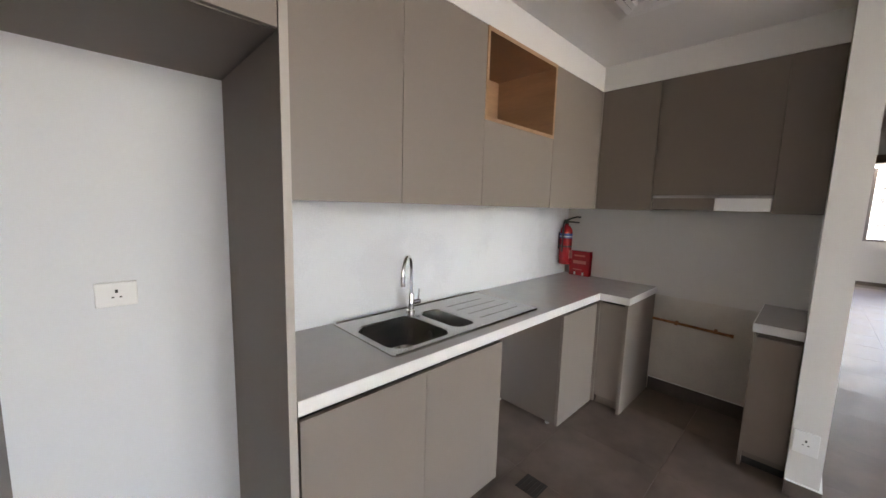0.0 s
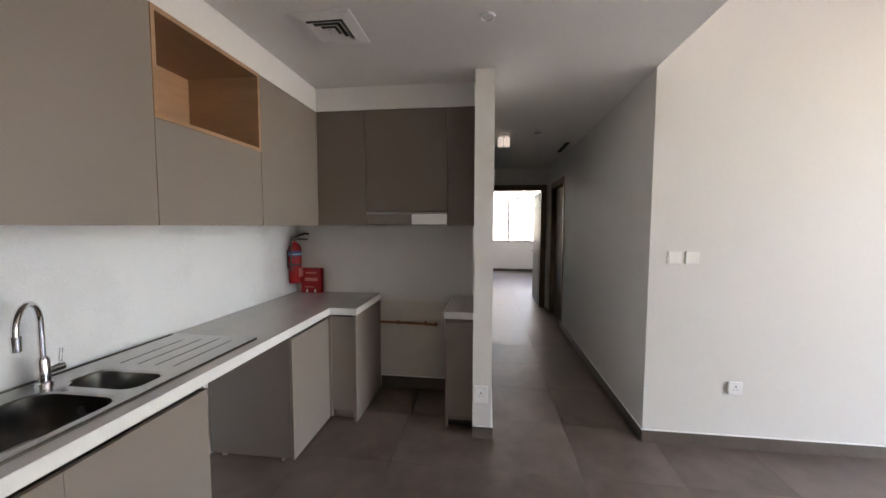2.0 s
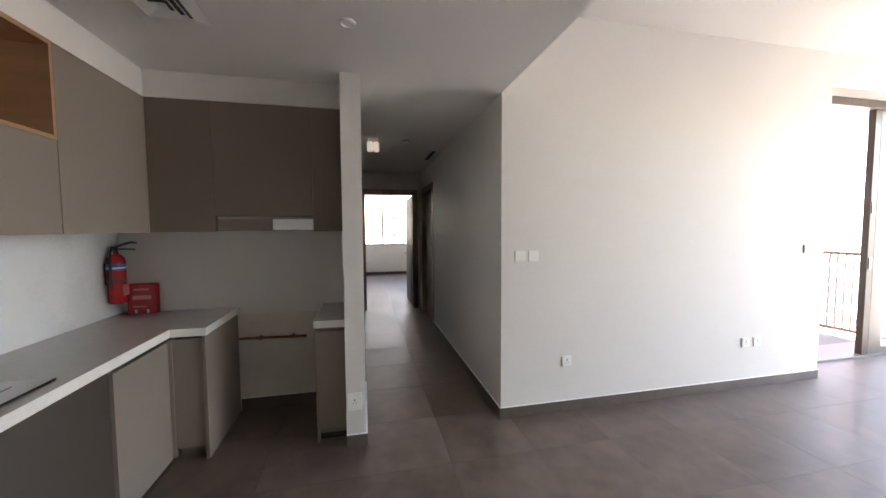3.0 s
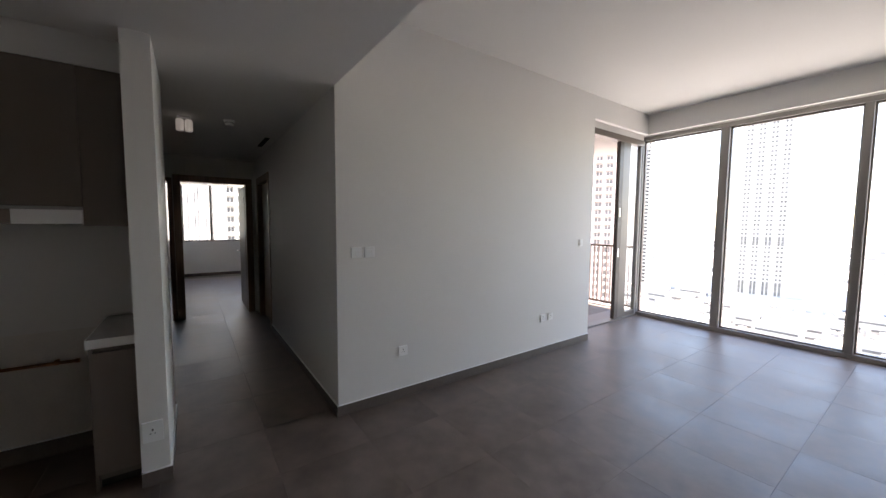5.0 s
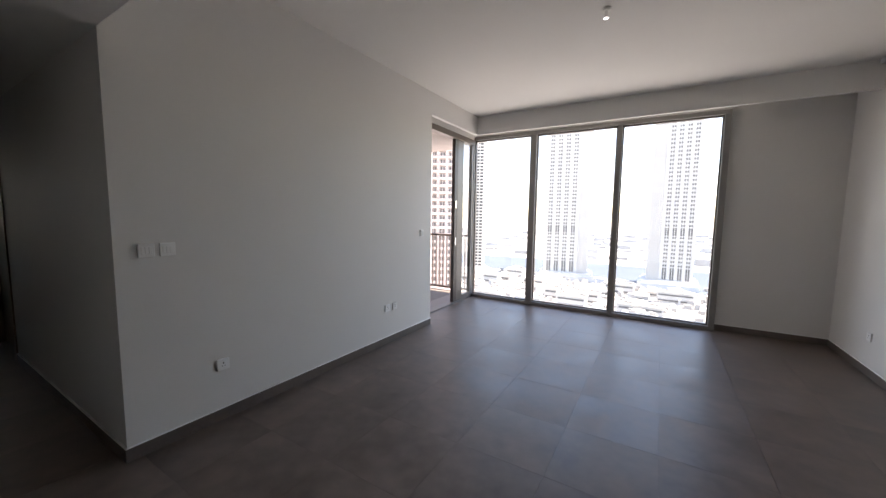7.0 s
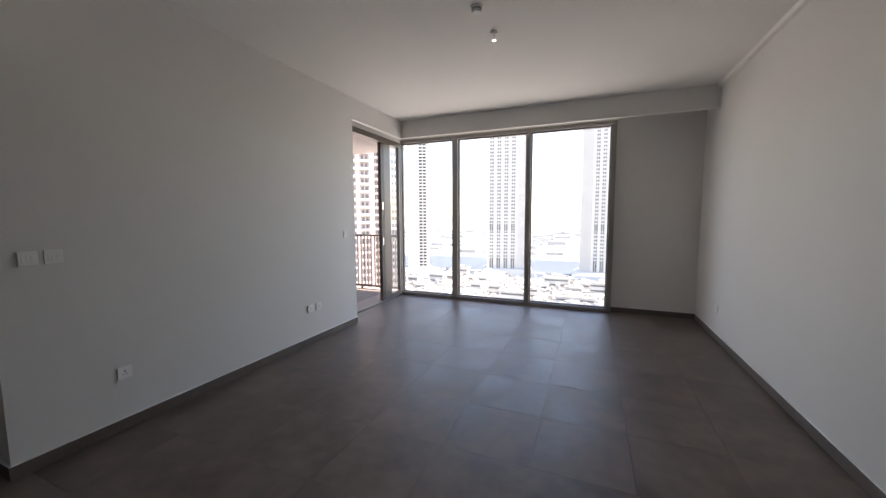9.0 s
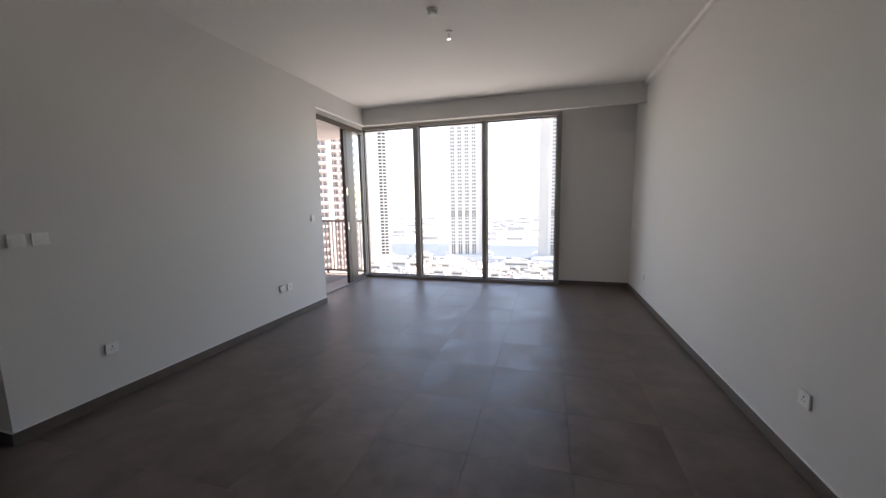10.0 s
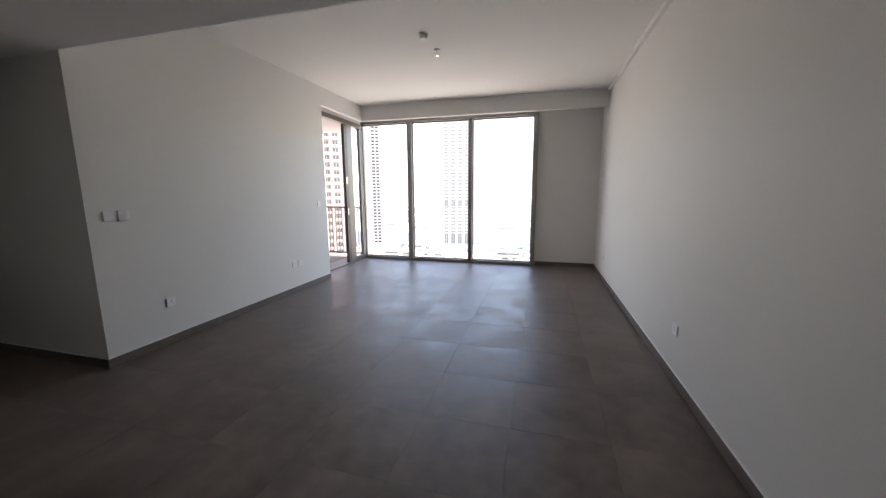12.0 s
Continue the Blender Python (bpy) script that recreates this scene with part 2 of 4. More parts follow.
# ---- walls ----
w = abox(XW - 0.2, YC, 0, XW, YD, ZT)
wall_west = solid("wall_west", w, WHITE, "smooth white painted living room wall with sockets", "wall")
w = abox(-5.42, YC, 0, XW - 0.2, YC + 0.15, ZT)
box(w, -6.38, YC, 2.22, -5.42, YC + 0.15, ZT)
box(w, XE - 0.15, YC, 0, -6.38, YC + 0.15, ZT)
wall_corridor_north = solid("wall_corridor_north", w, WHITE, "white painted corridor wall with a doorway", "wall")
w = abox(XH - 0.15, YP0, 0, XP, YP1, ZS)
wall_partition = solid("wall_partition", w, WHITE, "slim white partition wall between kitchen and corridor", "wall")
w = abox(XE - 0.15, 0.575, 0, XE, 0.675, ZS)
box(w, XE - 0.15, -0.20, 2.22, XE, 0.575, ZS)
box(w, XE - 0.15, -0.55, 0, XE, -0.20, ZS)
box(w, XE - 0.15, 0.675, 2.24, XE, 1.64, ZT)
box(w, XE - 0.15, 1.64, 0, XE, YC, ZT)
recess = abox(XE, -0.55, 0, XH - 0.15, -0.40, ZS)
wall_recess = solid("wall_recess", recess, WHITE, "white wall of the corridor recess", "wall")
wall_corridor_end = solid("wall_corridor_end", w, WHITE, "white wall with a doorway at the corridor's end", "wall")
w = abox(XH - 0.15, YS - 0.15, 0, XR, YS, ZT)
wall_sink = solid("wall_sink", w, COOLW, "white painted wall behind the kitchen units", "wall")
w = abox(XH - 0.15, YS, 0, XH, YP0, ZT)
wall_hob = solid("wall_hob", w, CREAM, "bare cream plaster wall behind the cooker gap", "wall")
w = abox(XR, YS - 0.15, 0, XR + 0.2, YW + 0.2, ZT)
wall_east = solid("wall_east", w, WHITE, "long plain white painted living room wall", "wall")
w = abox(1.005, YW, 0, XR, YW + 0.2, ZT)
box(w, XB - 0.1, YW - 0.03, 3.05, 1.005, YW + 0.2, ZT)
wall_north = solid("wall_north", w, WHITE, "white wall beside the tall windows", "wall")
# header over the balcony door and beam over the windows
w = abox(XW - 0.06, YD, ZB, XW, YB + 0.06, ZT)
box(w, XW, YB, ZB, XR, YB + 0.06, ZT)
beam = solid("beam", w, WHITE, "white curtain pelmet beam above the windows", "beam")
w = abox(XB - 0.08, YD, 2.99, XB + 0.05, YW - 0.03, ZT)
box(w, XB - 0.08, YD - 0.2, 0, XW - 0.2, YD - 0.001, ZT)
wall_door_head = solid("wall_door_head", w, WHITE, "white wall around the balcony door", "wall")
w = abox(XB, YD, 3.4, XW - 0.06, YW, ZT)
box(w, XW - 0.06, YB + 0.06, 3.4, XR, YW, ZT)
ceiling_pocket = solid("ceiling_pocket", w, CEIL, "white curtain pocket above the windows", "ceiling")
# bedroom and side rooms
w = abox(XF - 0.2, -1.2, 0, XF, 3.6, 1.0)
box(w, XF - 0.2, -1.2, 2.75, XF, 3.6, ZT)
box(w, XF - 0.2, 0.50, 1.0, XF, 0.615, 2.75)
box(w, XF - 0.2, 2.45, 1.0, XF, 3.6, 2.75)
box(w, XF - 0.2, -1.2, 1.0, XF, -0.6, 2.75)
wall_bedroom_facade = solid("wall_bedroom_facade", w, WHITE, "white bedroom wall under a wide window", "wall")
w = abox(XF, 3.6, 0, XE, 3.75, ZT)
wall_bedroom_north = solid("wall_bedroom_north", w, WHITE, "plain white bedroom wall", "wall")
w = abox(XF, 0.545, 0, XE - 0.163, 0.604, ZT)
wall_bedroom_south = solid("wall_bedroom_south", w, WHITE, "plain white wall between two bedrooms", "wall")
w = abox(XF - 0.2, -1.35, 0, XH - 0.15, -1.2, ZT)
wall_side_room = solid("wall_side_room", w, WHITE, "plain white wall of the side room", "wall")
w = abox(XE - 0.15, YC + 0.15, 0, XE, 3.6, ZT)
box(w, XE, 3.45, 0, XB - 0.1, 3.6, ZT)
box(w, XW - 0.35, YC + 0.15, 0, XW - 0.2, 3.45, ZT)
wall_store = solid("wall_store", w, WHITE, "plain white wall of the closed room", "wall")

# ---- floor slab and ceilings ----
w = abox(XF - 0.2, YS - 0.15, -0.25, XR + 0.2, YW + 0.2, -0.006)
floor = solid("floor", w, GROUT, "taupe concrete-look tiled floor with thin grout lines", "floor")
w = abox(XF - 0.2, YS - 0.15, ZS, XR + 0.2, YC, ZT)
ceiling_low = solid("ceiling_low", w, CEIL, "lowered flat white ceiling over kitchen and corridor", "ceiling")
w = abox(XW, YC, ZC, XR, YB, ZT)
ceiling = solid("ceiling", w, CEIL, "high flat white living room ceiling", "ceiling")
w = abox(XF - 0.2, YC, 2.8, XW - 0.2, 3.75, ZT)
ceiling_bedroom = solid("ceiling_bedroom", w, CEIL, "flat white bedroom ceiling", "ceiling")
w = abox(XF - 0.2, YS - 0.15, ZT, XR + 0.2, YW + 0.2, ZT + 0.2)
roof_slab = solid("roof_slab", w, CEIL, "concrete slab above the flat", "slab")
w = abox(XR - 0.045, YC, ZC - 0.05, XR, YB, ZC)
trim = solid("trim", w, CEIL, "slim white cornice along the ceiling edge", "trim")

# ---- skirting ----
SKH, SKT = 0.087, 0.012


def skirting(runs):
    for x0, y0, x1, y1, *tall in runs:
        h = tall[0] if tall else SKH
        bm = abox(x0, y0, 0, x1, y1, h, bevel=0.002)
        b_ = solid("baseboard", bm, SKIRT, "taupe porcelain skirting along the white wall", "baseboard")
        part("sealant", abox(x0, y0, h, x1, y1, h + 0.005), PLASTIC, b_, "white sealant bead")


skirting([
    (XW, YC - SKT, XW + SKT, YD),
    (-5.35, YC - SKT, XW, YC),
    (XP, YP0, XP + SKT, YP1 + SKT),
    (XH - 0.15, YP1, XP, YP1 + SKT),
    (XR - SKT, YS, XR, YW - SKT),
    (1.01, YW - SKT, XR, YW),
    (XH, -0.37, XH + SKT, 0.32, 0.11),
    (XF, 0.604, XF + SKT, 3.6),
    (XW - 0.2, YD, XW, YD + SKT),
])

# ---- living room windows ----
FY0, FY1 = YW - 0.09, YW + 0.06
win = thing("window_1", (-0.9, YW, 0), "tall three-pane floor-to-ceiling window in dark aluminium", "window", kind="structure")
X0, X1, ZT0, ZT1, ZB1 = XB, 1.005, 2.99, 3.05, 0.06
part("sill", abox(X0, FY0, 0, X1, FY1, ZB1, bevel=0.004), ALU, win)
part("head", abox(X0, FY0, ZT0, X1, FY1, ZT1, bevel=0.004), ALU, win)
for a, b in ((X0 - 0.02, -2.825), (-1.772, -1.634), (-0.412, -0.308), (0.93, X1)):
    m_ = part("mullion", abox(a + (0.03 if a > -2 and b < 0 else 0), FY0 + 0.001, ZB1, b, FY1, ZT0, bevel=0.004), ALU, win)
for a, b in ((-2.825, -1.742), (-1.634, -0.382), (-0.308, 0.93)):
    part("inner_frame", box(box(box(abox(a, YW - 0.03, ZB1, a + 0.018, YW + 0.03, ZT0), b - 0.018, YW - 0.03, ZB1, b, YW + 0.03, ZT0),
                                a, YW - 0.03, ZT0 - 0.02, b, YW + 0.03, ZT0), a, YW - 0.03, ZB1, b, YW + 0.03, ZB1 + 0.018), ALU_W, win)
    g = part("pane", abox(a + 0.018, YW - 0.004, ZB1 + 0.018, b - 0.018, YW + 0.004, ZT0 - 0.02), GLASS, win, "clear glass pane")
    g.visible_shadow = False

# ---- balcony door, open to the side of the wall ----
bd = thing("door_1", (XB, 6.0, 0), "bronze framed sliding balcony door standing open", "door", kind="structure")
part("threshold", abox(XB - 0.07, YD, -0.004, XB + 0.06, YW - 0.09, 0.025, bevel=0.004), ALU_W, bd)
part("head", abox(XB - 0.07, YD, 2.90, XB + 0.06, YW - 0.09, 2.99, bevel=0.004), ALU_W, bd)
part("jamb", abox(XB - 0.07, YD + 0.001, 0.025, XB + 0.06, YD + 0.07, 2.90, bevel=0.004), ALU_W, bd)
part("stile", abox(XB - 0.03, 6.45, 0.026, XB + 0.034, 6.55, 2.899, bevel=0.003), DSTILE, bd, "dark edge of the parked sliding leaf")
part("stile", abox(XB - 0.035, 6.55, 0.026, XB + 0.035, 6.77, 2.899, bevel=0.004), ALU_W, bd)
part("mullion", abox(XB - 0.035, 7.10, 0.026, XB + 0.035, YW - 0.09, 2.899, bevel=0.004), ALU, bd)
part("bottom_rail", abox(XB - 0.03, 6.77, 0.026, XB + 0.03, 7.10, 0.10, bevel=0.004), ALU_W, bd)
g = part("pane", abox(XB - 0.004, 6.77, 0.10, XB + 0.004, 7.10, 2.899), GLASS, bd, "narrow fixed glass pane")
g.visible_shadow = False
for z_ in (1.05, 1.70):
    part("latch", abox(XB + 0.034, 6.47, z_, XB + 0.044, 6.50, z_ + 0.14, bevel=0.003), CHROME, bd, "small steel lock plate")

# ---- balcony ----
w = abox(-5.2, 4.2, -0.25, XB - 0.07, 7.6, -0.01)
balcony_floor = solid("balcony_floor", w, BALC, "rose grey paved balcony floor", "balcony floor")
w = abox(-5.2, 4.2, 2.95, XB - 0.07, 7.6, 3.2)
balcony_ceiling = solid("balcony_ceiling", w, ROSE, "rose rendered underside of the balcony above", "balcony ceiling")
w = abox(-5.2, 4.05, -0.25, XB - 0.1, 4.2, 3.2)
wall_balcony = solid("wall_balcony", w, ROSE, "rendered side wall of the balcony", "wall")
rail = thing("balcony_railing", (-4.0, 7.45, 0), "bronze metal balcony railing of upright flat slats", "railing")
part("top_rail", abox(-5.15, 7.42, 1.15, XB - 0.12, 7.48, 1.19, bevel=0.004), RAILM, rail)
part("bottom_rail", abox(-5.15, 7.43, 0.04, XB - 0.12, 7.47, 0.08, bevel=0.004), RAILM, rail)
part("side_top_rail", abox(-5.15, 4.2, 1.15, -5.09, 7.42, 1.19, bevel=0.004), RAILM, rail)
part("side_bottom_rail", abox(-5.14, 4.2, 0.04, -5.10, 7.43, 0.08, bevel=0.004), RAILM, rail)
for x_ in (-5.12, -4.0, -3.02):
    part("post", abox(x_ - 0.02, 7.43, -0.012, x_ + 0.02, 7.47, 0.041), RAILM, rail)
sm = to_mesh("slat", abox(-0.006, -0.02, 0.08, 0.006, 0.02, 1.15), RAILM)
inv = rail.matrix_basis.inverted()
for i in range(24):
    s = new("slat", sm)
    s.parent, s.matrix_parent_inverse, s.location = rail, inv, (-5.05 + i * 0.087, 7.45, 0)
for i in range(30):
    s = new("slat", sm)
    s.parent, s.matrix_parent_inverse, s.location = rail, inv, (-5.12, 4.28 + i * 0.105, 0)
    s.rotation_euler = (0, 0, radians(90))

# ---- bedroom windows ----
for name, ya, yb, mids in (("window_2", 0.615, 2.45, (1.32,)), ("window_3", -0.6, 0.50, ())):
    wn_ = thing(name, (XF, (ya + yb) / 2, 1.0), "wide bedroom window in a dark slim frame", "window", kind="structure")
    for a, b, c, d, nm in ((ya, yb, 1.0, 1.045, "sill"), (ya, yb, 2.70, 2.75, "head"), (ya, ya + 0.045, 1.045, 2.70, "jamb"), (yb - 0.045, yb, 1.045, 2.70, "jamb")):
        part(nm, abox(XF - 0.09, a, c, XF - 0.02, b, d, bevel=0.003), ALU, wn_)
    for y_ in mids:
        part("mullion", abox(XF - 0.09, y_ - 0.035, 1.045, XF - 0.02, y_ + 0.035, 2.70, bevel=0.003), ALU, wn_)
    g = part("pane", abox(XF - 0.058, ya + 0.045, 1.045, XF - 0.05, yb - 0.045, 2.70), GLASS, wn_, "clear glass pane")
    g.visible_shadow = False


# ---- inner doors ----
def door_frame(name, label, x0, x1, y0, y1, h, along, a=0.065):
    """Timber lining of a doorway in a wall along x or y, with architraves on both sides."""
    d = thing(name, ((x0 + x1) / 2, (y0 + y1) / 2, 0), label, "door", kind="structure")
    t = 0.035
    if along == 'y':
        part("jamb", abox(x0 - 0.012, y0 - a, 0, x1 + 0.012, y0 + t, h - t, bevel=0.003), FRAMEWOOD, d)
        part("jamb", abox(x0 - 0.012, y1 - t, 0, x1 + 0.012, y1 + a, h - t, bevel=0.003), FRAMEWOOD, d)
        part("head", abox(x0 - 0.012, y0 - a, h - t, x1 + 0.012, y1 + a, h + a, bevel=0.003), FRAMEWOOD, d)
    else:
        part("jamb", abox(x0 - a, y0 - 0.012, 0, x0 + t, y1 + 0.012, h - t, bevel=0.003), FRAMEWOOD, d)
        part("jamb", abox(x1 - t, y0 - 0.012, 0, x1 + a, y1 + 0.012, h - t, bevel=0.003), FRAMEWOOD, d)
        part("head", abox(x0 - a, y0 - 0.012, h - t, x1 + a, y1 + 0.012, h + a, bevel=0.003), FRAMEWOOD, d)
    return d


def lever(d, p, out, along):
    """Rose and lever handle on a leaf: out is the way off the leaf, along the way the lever points."""
    p, out, along = Vector(p), Vector(out), Vector(along)
    h = part("handle", cyl(acyl(p, p + out * 0.012, 0.026), p, p + out * 0.05, 0.010), CHROME, d, "chrome lever handle", smooth=True)
    part("lever", tube(bmesh.new(), [p + out * 0.05, p + out * 0.052 + along * 0.03, p + out * 0.05 + along * 0.12], 0.009), CHROME, h, smooth=True)


d2 = door_frame("door_2", "dark brown timber bedroom door standing wide open", XE - 0.15, XE, 0.675, 1.64, 2.24, 'y')
leaf = part("leaf", abox(XE - 0.15 - 0.86, 1.60, 0.01, XE - 0.15, 1.64, 2.19, bevel=0.003), FRAMEWOOD, d2)
lever(d2, (XE - 0.95, 1.60, 1.02), (0, -1, 0), (1, 0, 0))
part("hinge", acyl((XE - 0.148, 1.598, 1.9), (XE - 0.148, 1.598, 2.0), 0.008), CHROME, d2)
d3 = door_frame("door_3", "dark brown timber door closed in the corridor wall", -6.38, -5.42, YC, YC + 0.15, 2.22, 'x')
part("leaf", abox(-6.343, YC + 0.06, 0.01, -5.457, YC + 0.10, 2.18, bevel=0.003), FRAMEWOOD, d3)
lever(d3, (-6.27, YC + 0.06, 1.02), (0, -1, 0), (1, 0, 0))
d4 = door_frame("door_4", "dark brown timber side room door standing open", XE - 0.15, XE, -0.20, 0.575, 2.22, 'y', 0.03)
part("leaf", abox(XE - 0.15 - 0.74, -0.20, 0.01, XE - 0.15, -0.16, 2.18, bevel=0.003), FRAMEWOOD, d4)
lever(d4, (XE - 0.83, -0.16, 1.02), (0, 1, 0), (1, 0, 0))


# ---- kitchen ----
YF, YU = -0.60, -0.735     # fronts of base and wall units
XU = -2.62                 # front of the wall units over the hob gap
ZU0, ZU1 = 1.545, 2.44
TX = -0.165                # tall panel beside the worktop


def bulkhead():
    bm = abox(XU, YU, ZU1, XH, YP0, ZS)
    box(bm, XU, YU, ZU1, TX - 0.002, YS, ZS)
    box(bm, TX - 0.001, YF + 0.015, ZU1, 0.54, YS, ZS)
    return solid("bulkhead", bm, WHITE, "white boxed bulkhead above the wall units", "bulkhead")


bulkhead()
bm = abox(TX - 0.001, YS, 0.905, XH + 0.008, YS + 0.008, ZU0)
solid("backsplash_sink", bm, SPLASH, "glossy white splashback behind the sink", "backsplash")
bm = abox(XH, YS + 0.008, 0.84, XH + 0.008, YP0, ZU0)
solid("backsplash_hob", bm, SPLASH_H, "white splashback behind the cooker gap", "backsplash")

# tall fridge housing
fh = thing("fridge_housing", (0.14, -0.9, 0), "taupe laminate tall housing with an empty fridge bay", "cabinet")
part("side_panel", abox(TX, YS, 0, -0.14, -0.588, ZU1, bevel=0.001), LAMI_D, fh)
part("edge_band", abox(TX, -0.588, 0, -0.14, -0.584, ZU1), EDGE, fh, "pale edge band")
part("side_panel", abox(0.51, YS, 0, 0.535, -0.588, ZU1, bevel=0.001), LAMI_D, fh)
part("edge_band", abox(0.51, -0.588, 0, 0.535, -0.584, ZU1), EDGE, fh, "pale edge band")
part("top_box", abox(-0.14, YS, 2.01, 0.51, -0.606, ZU1), LAMI_D, fh)
part("door", abox(-0.137, -0.605, 2.012, 0.184, -0.587, ZU1 - 0.003, bevel=0.001), LAMI, fh)
part("door", abox(0.187, -0.605, 2.012, 0.507, -0.587, ZU1 - 0.003, bevel=0.001), LAMI, fh)


def leg(p, parent, mtl=PLASTIC_G):
    part("foot", cyl(acyl((p[0], p[1], 0), (p[0], p[1], 0.012), 0.016, seg=12), (p[0], p[1], 0.012), (p[0], p[1], 0.03), 0.010, seg=12), mtl, parent)


# base units along the sink wall
def base_unit(x0, x1, doors, label):
    c = thing("base_cabinet", ((x0 + x1) / 2, -0.9, 0), label, "cabinet", group="kitchen base cabinets")
    z0, z1 = 0.03, 0.82
    part("side_panel", abox(x0, YS + 0.02, z0, x0 + 0.018, YF - 0.02, 0.85), LAMI_D, c)
    part("side_panel", abox(x1 - 0.018, YS + 0.02, z0, x1, YF - 0.02, 0.85), LAMI_D, c)
    part("bottom_panel", abox(x0 + 0.018, YS + 0.02, z0, x1 - 0.018, YF - 0.02, z0 + 0.018), LAMI_D, c)
    part("back_panel", abox(x0 + 0.018, YS + 0.02, z0 + 0.018, x1 - 0.018, YS + 0.03, 0.85), LAMI_D, c)
    part("grip_channel", abox(x0 + 0.018, YF - 0.06, 0.80, x1 - 0.018, YF - 0.045, 0.85), DARK, c, "dark recessed grip channel")
    for a, b in doors:
        part("door", abox(a + 0.0007, YF - 0.019, 0.022, b - 0.0007, YF, z1, bevel=0.0006), LAMI, c)
    for x_ in (x0 + 0.03, x1 - 0.03):
        for y_ in (YF - 0.09, YS + 0.1):
            leg((x_, y_), c)
    return c


base_unit(-1.275, TX - 0.003, ((-1.275, -0.732), (-0.732, TX - 0.015)), "taupe laminate sink cabinet with two handleless doors")
cc = base_unit(XH + 0.02, -1.96, ((-2.485, -1.96),), "taupe laminate corner cabinet with one handleless door")
eu = thing("end_cabinet", (-2.8, -0.47, 0), "narrow taupe laminate cabinet beside the cooker gap", "cabinet", group="kitchen base cabinets")
part("front", abox(-2.512, -0.578, 0.085, -2.494, -0.40, 0.83, bevel=0.001), LAMI, eu)
part("grip_channel", abox(-2.55, -0.578, 0.80, -2.535, -0.40, 0.85), DARK, eu)
part("plinth", abox(-2.56, -0.578, 0, -2.545, -0.40, 0.085), LAMI_D, eu)
part("filler", abox(-2.512, -0.619, 0.03, -2.486, -0.5785, 0.83), LAMI, eu)
part("end_panel", abox(XH + 0.013, -0.398, 0, -2.480, -0.375, 0.854, bevel=0.001), LAMI, eu)
fu = thing("filler_cabinet", (-2.8, 0.43, 0), "narrow taupe laminate cabinet beside the partition", "cabinet", group="kitchen base cabinets")
part("body", abox(XH + 0.01, 0.335, 0.06, -2.515, YP0 - 0.002, 0.852), LAMI_D, fu)
part("front", abox(-2.512, 0.327, 0.10, -2.494, YP0 - 0.004, 0.82, bevel=0.001), LAMI, fu)
part("plinth", abox(-2.56, 0.335, 0, -2.545, YP0 - 0.002, 0.06), DARK, fu)
part("end_panel", abox(XH + 0.013, 0.318, 0.0, -2.496, 0.334, 0.852, bevel=0.001), LAMI, fu)

# worktop with its cut-out for the bowls
bm = bmesh.new()
edges = []
for loop in (((TX - 0.002, YS + 0.008), (TX - 0.002, -0.583), (-2.477, -0.583), (-2.477, -0.370), (XH + 0.008, -0.370), (XH + 0.008, YS + 0.008)),
             ((-0.61, -1.08), (-0.61, -0.67), (-1.235, -0.67), (-1.235, -1.08))):
    vs = [bm.verts.new((x, y, 0.905)) for x, y in loop]
    edges += [bm.edges.new((vs[i], vs[(i + 1) % len(vs)])) for i in range(len(vs))]
fill = bmesh.ops.triangle_fill(bm, use_beauty=True, edges=edges)
ext = bmesh.ops.extrude_face_region(bm, geom=bm.faces[:])
for v in ext["geom"]:
    if isinstance(v, bmesh.types.BMVert):
        v.co.z = 0.855
bmesh.ops.recalc_face_normals(bm, faces=bm.faces)
wt = thing("worktop", (-1.6, -0.9, 0.855), "pale quartz L-shaped worktop with window light painted on its edge", "worktop")
part("slab", bm, QUARTZ, wt)
# edge strips carry the window light in their whiter colour
part("front_edge", abox(TX - 0.002, -0.583, 0.853, -2.473, -0.579, 0.9045), EDGEQ, wt)
part("front_edge", abox(-2.477, -0.579, 0.853, -2.473, -0.366, 0.9045), EDGEQ, wt)
part("end_edge", abox(XH + 0.01, -0.370, 0.853, -2.477, -0.366, 0.9045), EDGEQ, wt)
we = thing("worktop", (-2.8, 0.42, 0.855), "short pale quartz worktop beside the partition", "worktop")
part("slab", abox(-2.477, 0.315, 0.855, XH + 0.008, YP0 - 0.002, 0.905), QUARTZ, we)
part("front_edge", abox(-2.477, 0.311, 0.853, -2.473, YP0 - 0.002, 0.9045), EDGEQ, we)
part("end_edge", abox(XH + 0.01, 0.311, 0.853, -2.477, 0.315, 0.9045), EDGEQ, we)


def rrect(x0, y0, x1, y1, r, z, n=6):
    pts = []
    for cx, cy, a0 in ((x1 - r, y1 - r, 0), (x0 + r, y1 - r, 90), (x0 + r, y0 + r, 180), (x1 - r, y0 + r, 270)):
        for i in range(n + 1):
            a = radians(a0 + 90 * i / n)
            pts.append((cx + r * math.cos(a), cy + r * math.sin(a), z))
    return pts


